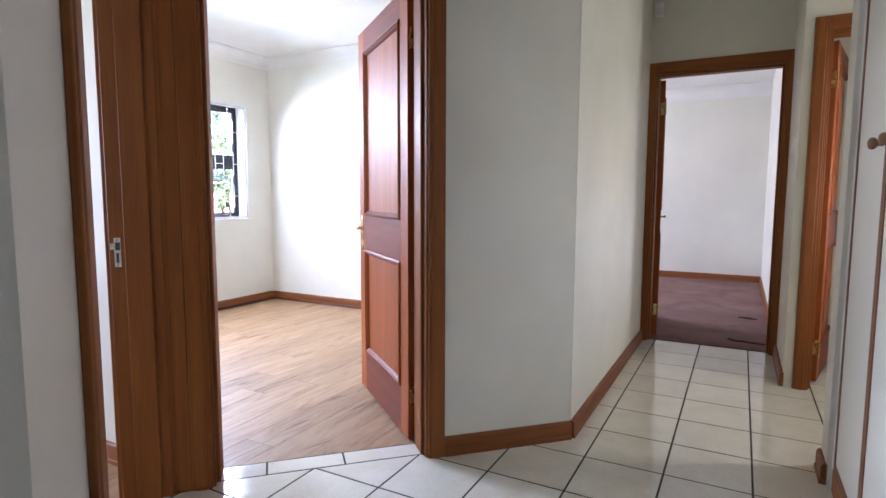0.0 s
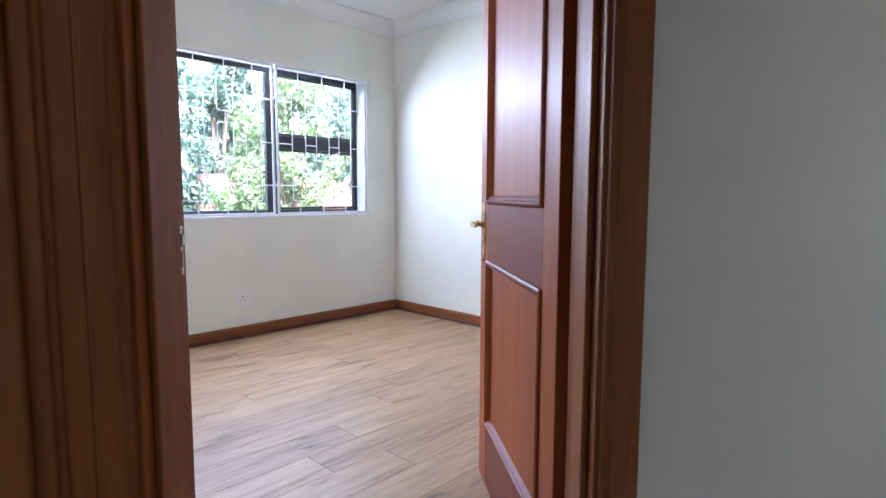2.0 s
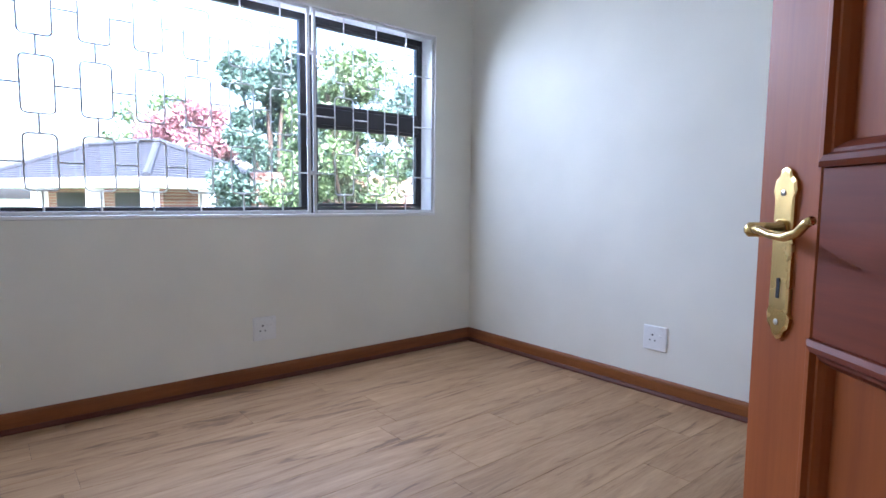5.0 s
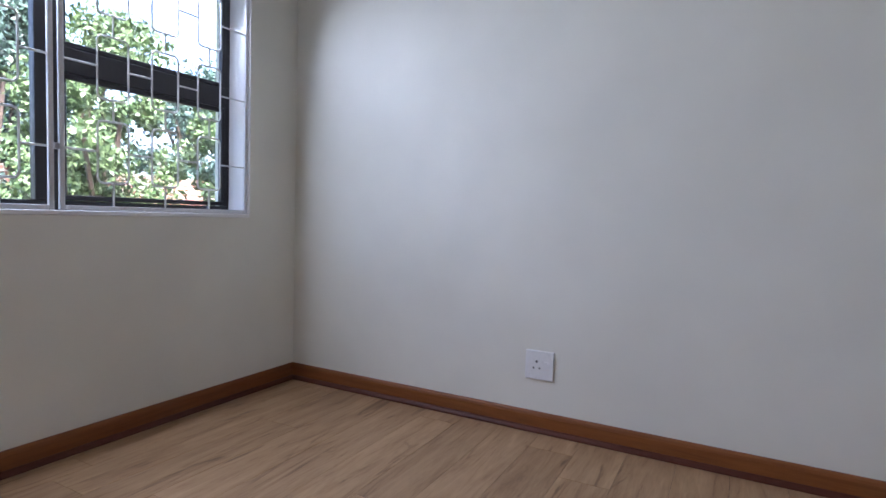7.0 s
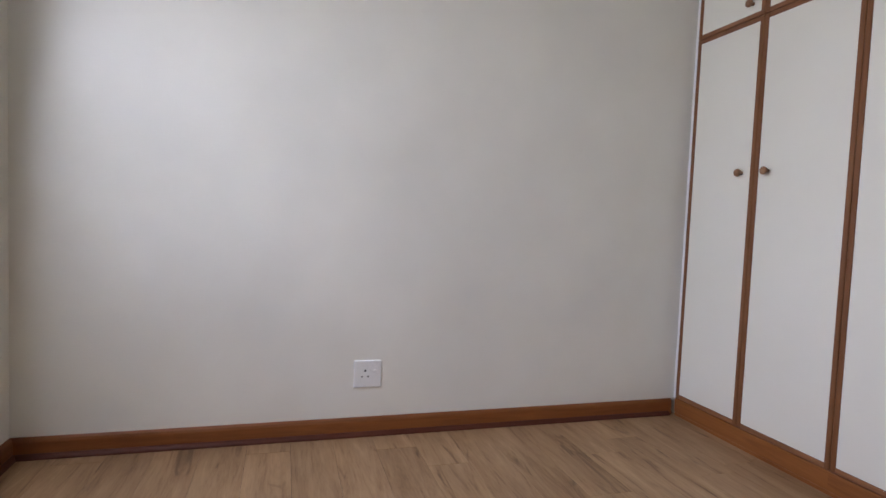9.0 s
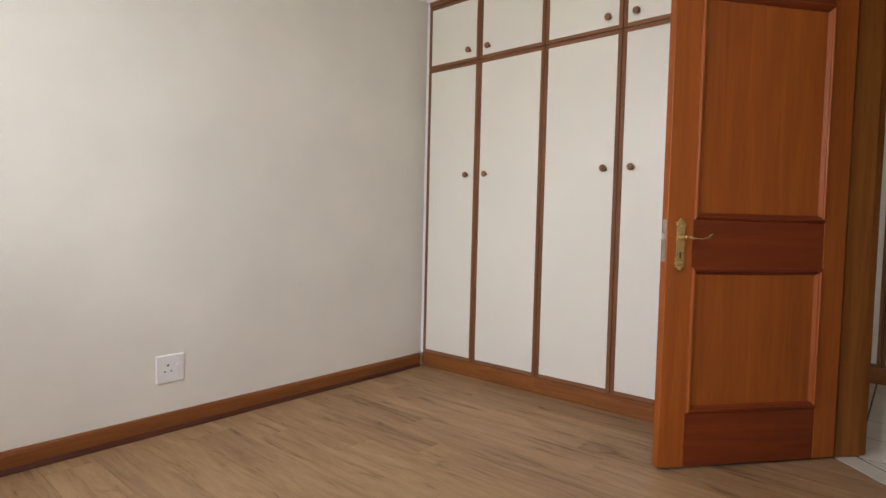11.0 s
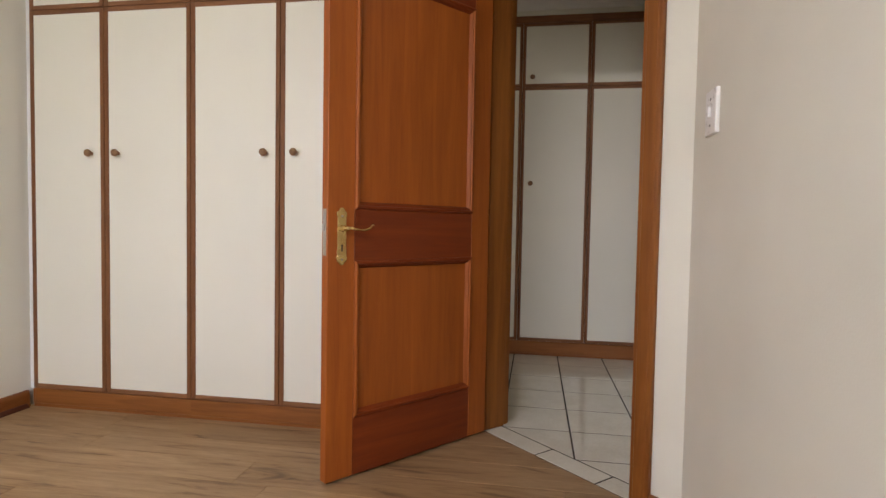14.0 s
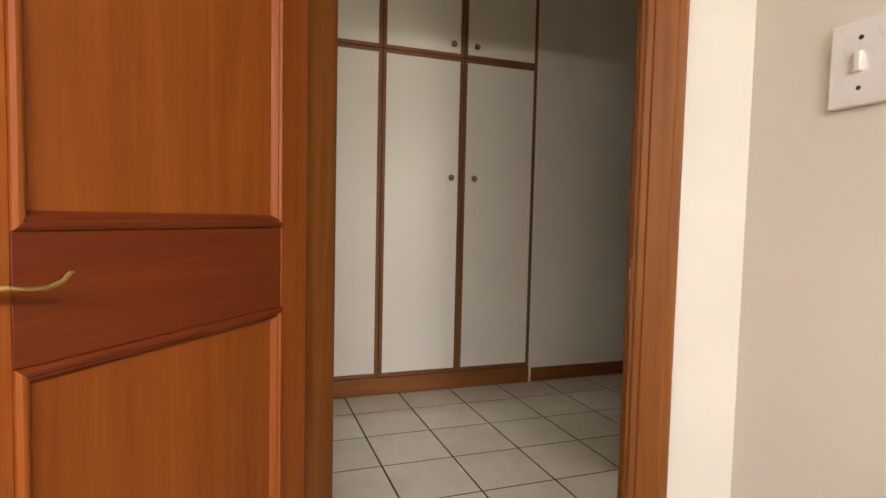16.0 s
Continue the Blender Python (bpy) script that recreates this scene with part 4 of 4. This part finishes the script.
def sheet(name, poly, z0, z1, mat, label):
    bm = bmesh.new()
    lo = [bm.verts.new((x, y, z0)) for x, y in poly]
    hi = [bm.verts.new((x, y, z1)) for x, y in poly]
    n = len(poly)
    for i in range(n):
        bm.faces.new((lo[i], lo[(i + 1) % n], hi[(i + 1) % n], hi[i]))
    bm.faces.new(hi)
    bm.faces.new(list(reversed(lo)))
    return tagged(part(name, bm, mat), label, "floor", kind="structure")


def lay(name, parent, poly, gap, depth, round_off, mat):
    bm, c = slab_piece(poly, gap, depth, round_off)
    if bm is None:
        return
    shape = (name, tuple((round(p[0] - c[0], 4), round(p[1] - c[1], 4)) for p in poly))
    if shape in SHARED:
        bm.free()
        ob = new(name, SHARED[shape])
    else:
        data = mesh_of(bm, name)
        data.materials.append(mat)
        SHARED[shape] = data
        ob = new(name, data)
    ob.parent = parent
    ob.location = (c[0], c[1], 0)


K = math.sqrt(0.5)
tile_floor = sheet("floor_hall", [(-2.1, -2.7), (1.75, -2.7), (1.75, 5.27), (-0.95, 5.27), (-0.95, 3.2), (-2.2, 1.95)], -0.03, -0.0011, GROUT, "cream glazed ceramic floor tiles with dark grout")
PITCH, TX, TY = 0.3235, -0.355, 2.010
for i in range(-7, 7):
    for j in range(-12, 11):
        x0, y0 = TX + i * PITCH, TY + j * PITCH
        poly = [(x0, y0), (x0 + PITCH, y0), (x0 + PITCH, y0 + PITCH), (x0, y0 + PITCH)]
        sc = K * (x0 + y0 + PITCH)
        if sc < 1.5:
            poly = clip(poly, -K, K, STRIP_Q0)
        else:
            poly = clip(poly, -1, 0, 0.94)
        poly = clip(poly, -K, -K, 0.13) if len(poly) > 2 else poly
        poly = clip(poly, 0, 1, 5.255) if len(poly) > 2 else poly
        if len(poly) > 2 and (x0 > -0.96 or y0 > -0.2) and (x0 < 0.5 or 3.0 < y0 < 4.6):
            lay("tile", tile_floor, poly, 0.0040, 0.006, 0.0012, TILE)
cuts = (DOOR_S0 - 0.03, 0.292, 0.612, DOOR_S1 + 0.03)
for s0, s1 in zip(cuts, cuts[1:]):
    poly = [at_diag(s0, STRIP_Q0), at_diag(s1, STRIP_Q0), at_diag(s1, STRIP_Q1), at_diag(s0, STRIP_Q1)]
    lay("tile", tile_floor, poly, 0.0040, 0.006, 0.0012, TILE)


def planks(parent, x0, x1, y0, y1, cuts, seed):
    rng = random.Random(seed)
    w, length = 0.182, 1.22
    x = x0
    while x < x1:
        y = y0 - rng.uniform(0, length)
        while y < y1:
            a, b = max(y, y0), min(y + length, y1)
            if b - a > 0.02:
                poly = [(x, a), (min(x + w, x1), a), (min(x + w, x1), b), (x, b)]
                for cut in cuts:
                    poly = clip(poly, *cut) if len(poly) > 2 else poly
                if len(poly) > 2:
                    lay("plank", parent, poly, 0.0005, 0.006, 0.0010, PLANK)
            y += length
        x += w


bed_floor = sheet("floor_bedroom", [(WEST - 0.05, SOUTH - 0.05), (-2.0, SOUTH - 0.05), (-0.95, 3.2), (-0.95, NORTH + 0.05), (WEST - 0.05, NORTH + 0.05)], -0.035, -0.0035, GROUT, "oak-look plank floor of the empty bedroom")
planks(bed_floor, WEST - 0.01, -0.96, SOUTH - 0.02, NORTH + 0.01, [(K, -K, -STRIP_Q1)], 11)
two_floor = sheet("floor_room_two", [(WEST - 0.05, -1.7), (-0.9, -1.7), (-0.9, 0.83), (-2.05, 1.98), (WEST - 0.05, 1.98)], -0.032, -0.0032, GROUT, "oak-look plank floor of the second room")
planks(two_floor, WEST, -1.0, -0.6, 1.97, [(K, K, -0.14)], 12)
sheet("floor_far_room", [(-4.0, 5.27), (0.2, 5.27), (0.2, 9.3), (-4.0, 9.3)], -0.03, 0.002, CARPET, "worn reddish-brown stained carpet")
sheet("floor_side_room", [(0.2, 5.27), (2.45, 5.27), (2.45, 6.7), (0.2, 6.7)], -0.03, -0.001, GROUT, "plain floor of the side room")
sheet("floor_side_lobby", [(1.75, 4.5), (2.45, 4.5), (2.45, 5.27), (1.75, 5.27)], -0.03, -0.001, GROUT, "plain floor of the side room")


def carpet_scrap(x, y, size, seed):
    """A torn dark flake lying on the carpet."""
    rng = random.Random(seed)
    bm = bmesh.new()
    top, low = [], []
    for i in range(11):
        a = 2 * math.pi * i / 11
        r = size * rng.uniform(0.5, 1.0)
        p = (r * math.cos(a) * 1.8, r * math.sin(a) * 0.5)
        top.append(bm.verts.new((*p, 0.006 + rng.uniform(0, 0.004))))
        low.append(bm.verts.new((*p, 0.0)))
    for i in range(11):
        j = (i + 1) % 11
        bm.faces.new((low[i], low[j], top[j], top[i]))
    bm.faces.new(top)
    bm.faces.new(list(reversed(low)))
    ob = part("carpet_scrap", bm, SCRAP, None, "", pose(x, y, 0.0021, 0, 0, rng.uniform(-20, 20)))
    return tagged(ob, "torn dark brown scrap lying on the worn carpet", "scrap", "scraps on the carpet")


SCRAP = plain("scrap_dark", (0.05, 0.022, 0.018), 0.9, 0, 0.4, 40)
for k, (sx, sy, size) in enumerate(((-0.10, 5.505, 0.045), (-0.02, 5.49, 0.03), (0.035, 5.485, 0.04), (-0.04, 6.49, 0.045), (0.02, 6.46, 0.03), (-0.15, 5.54, 0.02))):
    carpet_scrap(sx, sy, size, 40 + k)
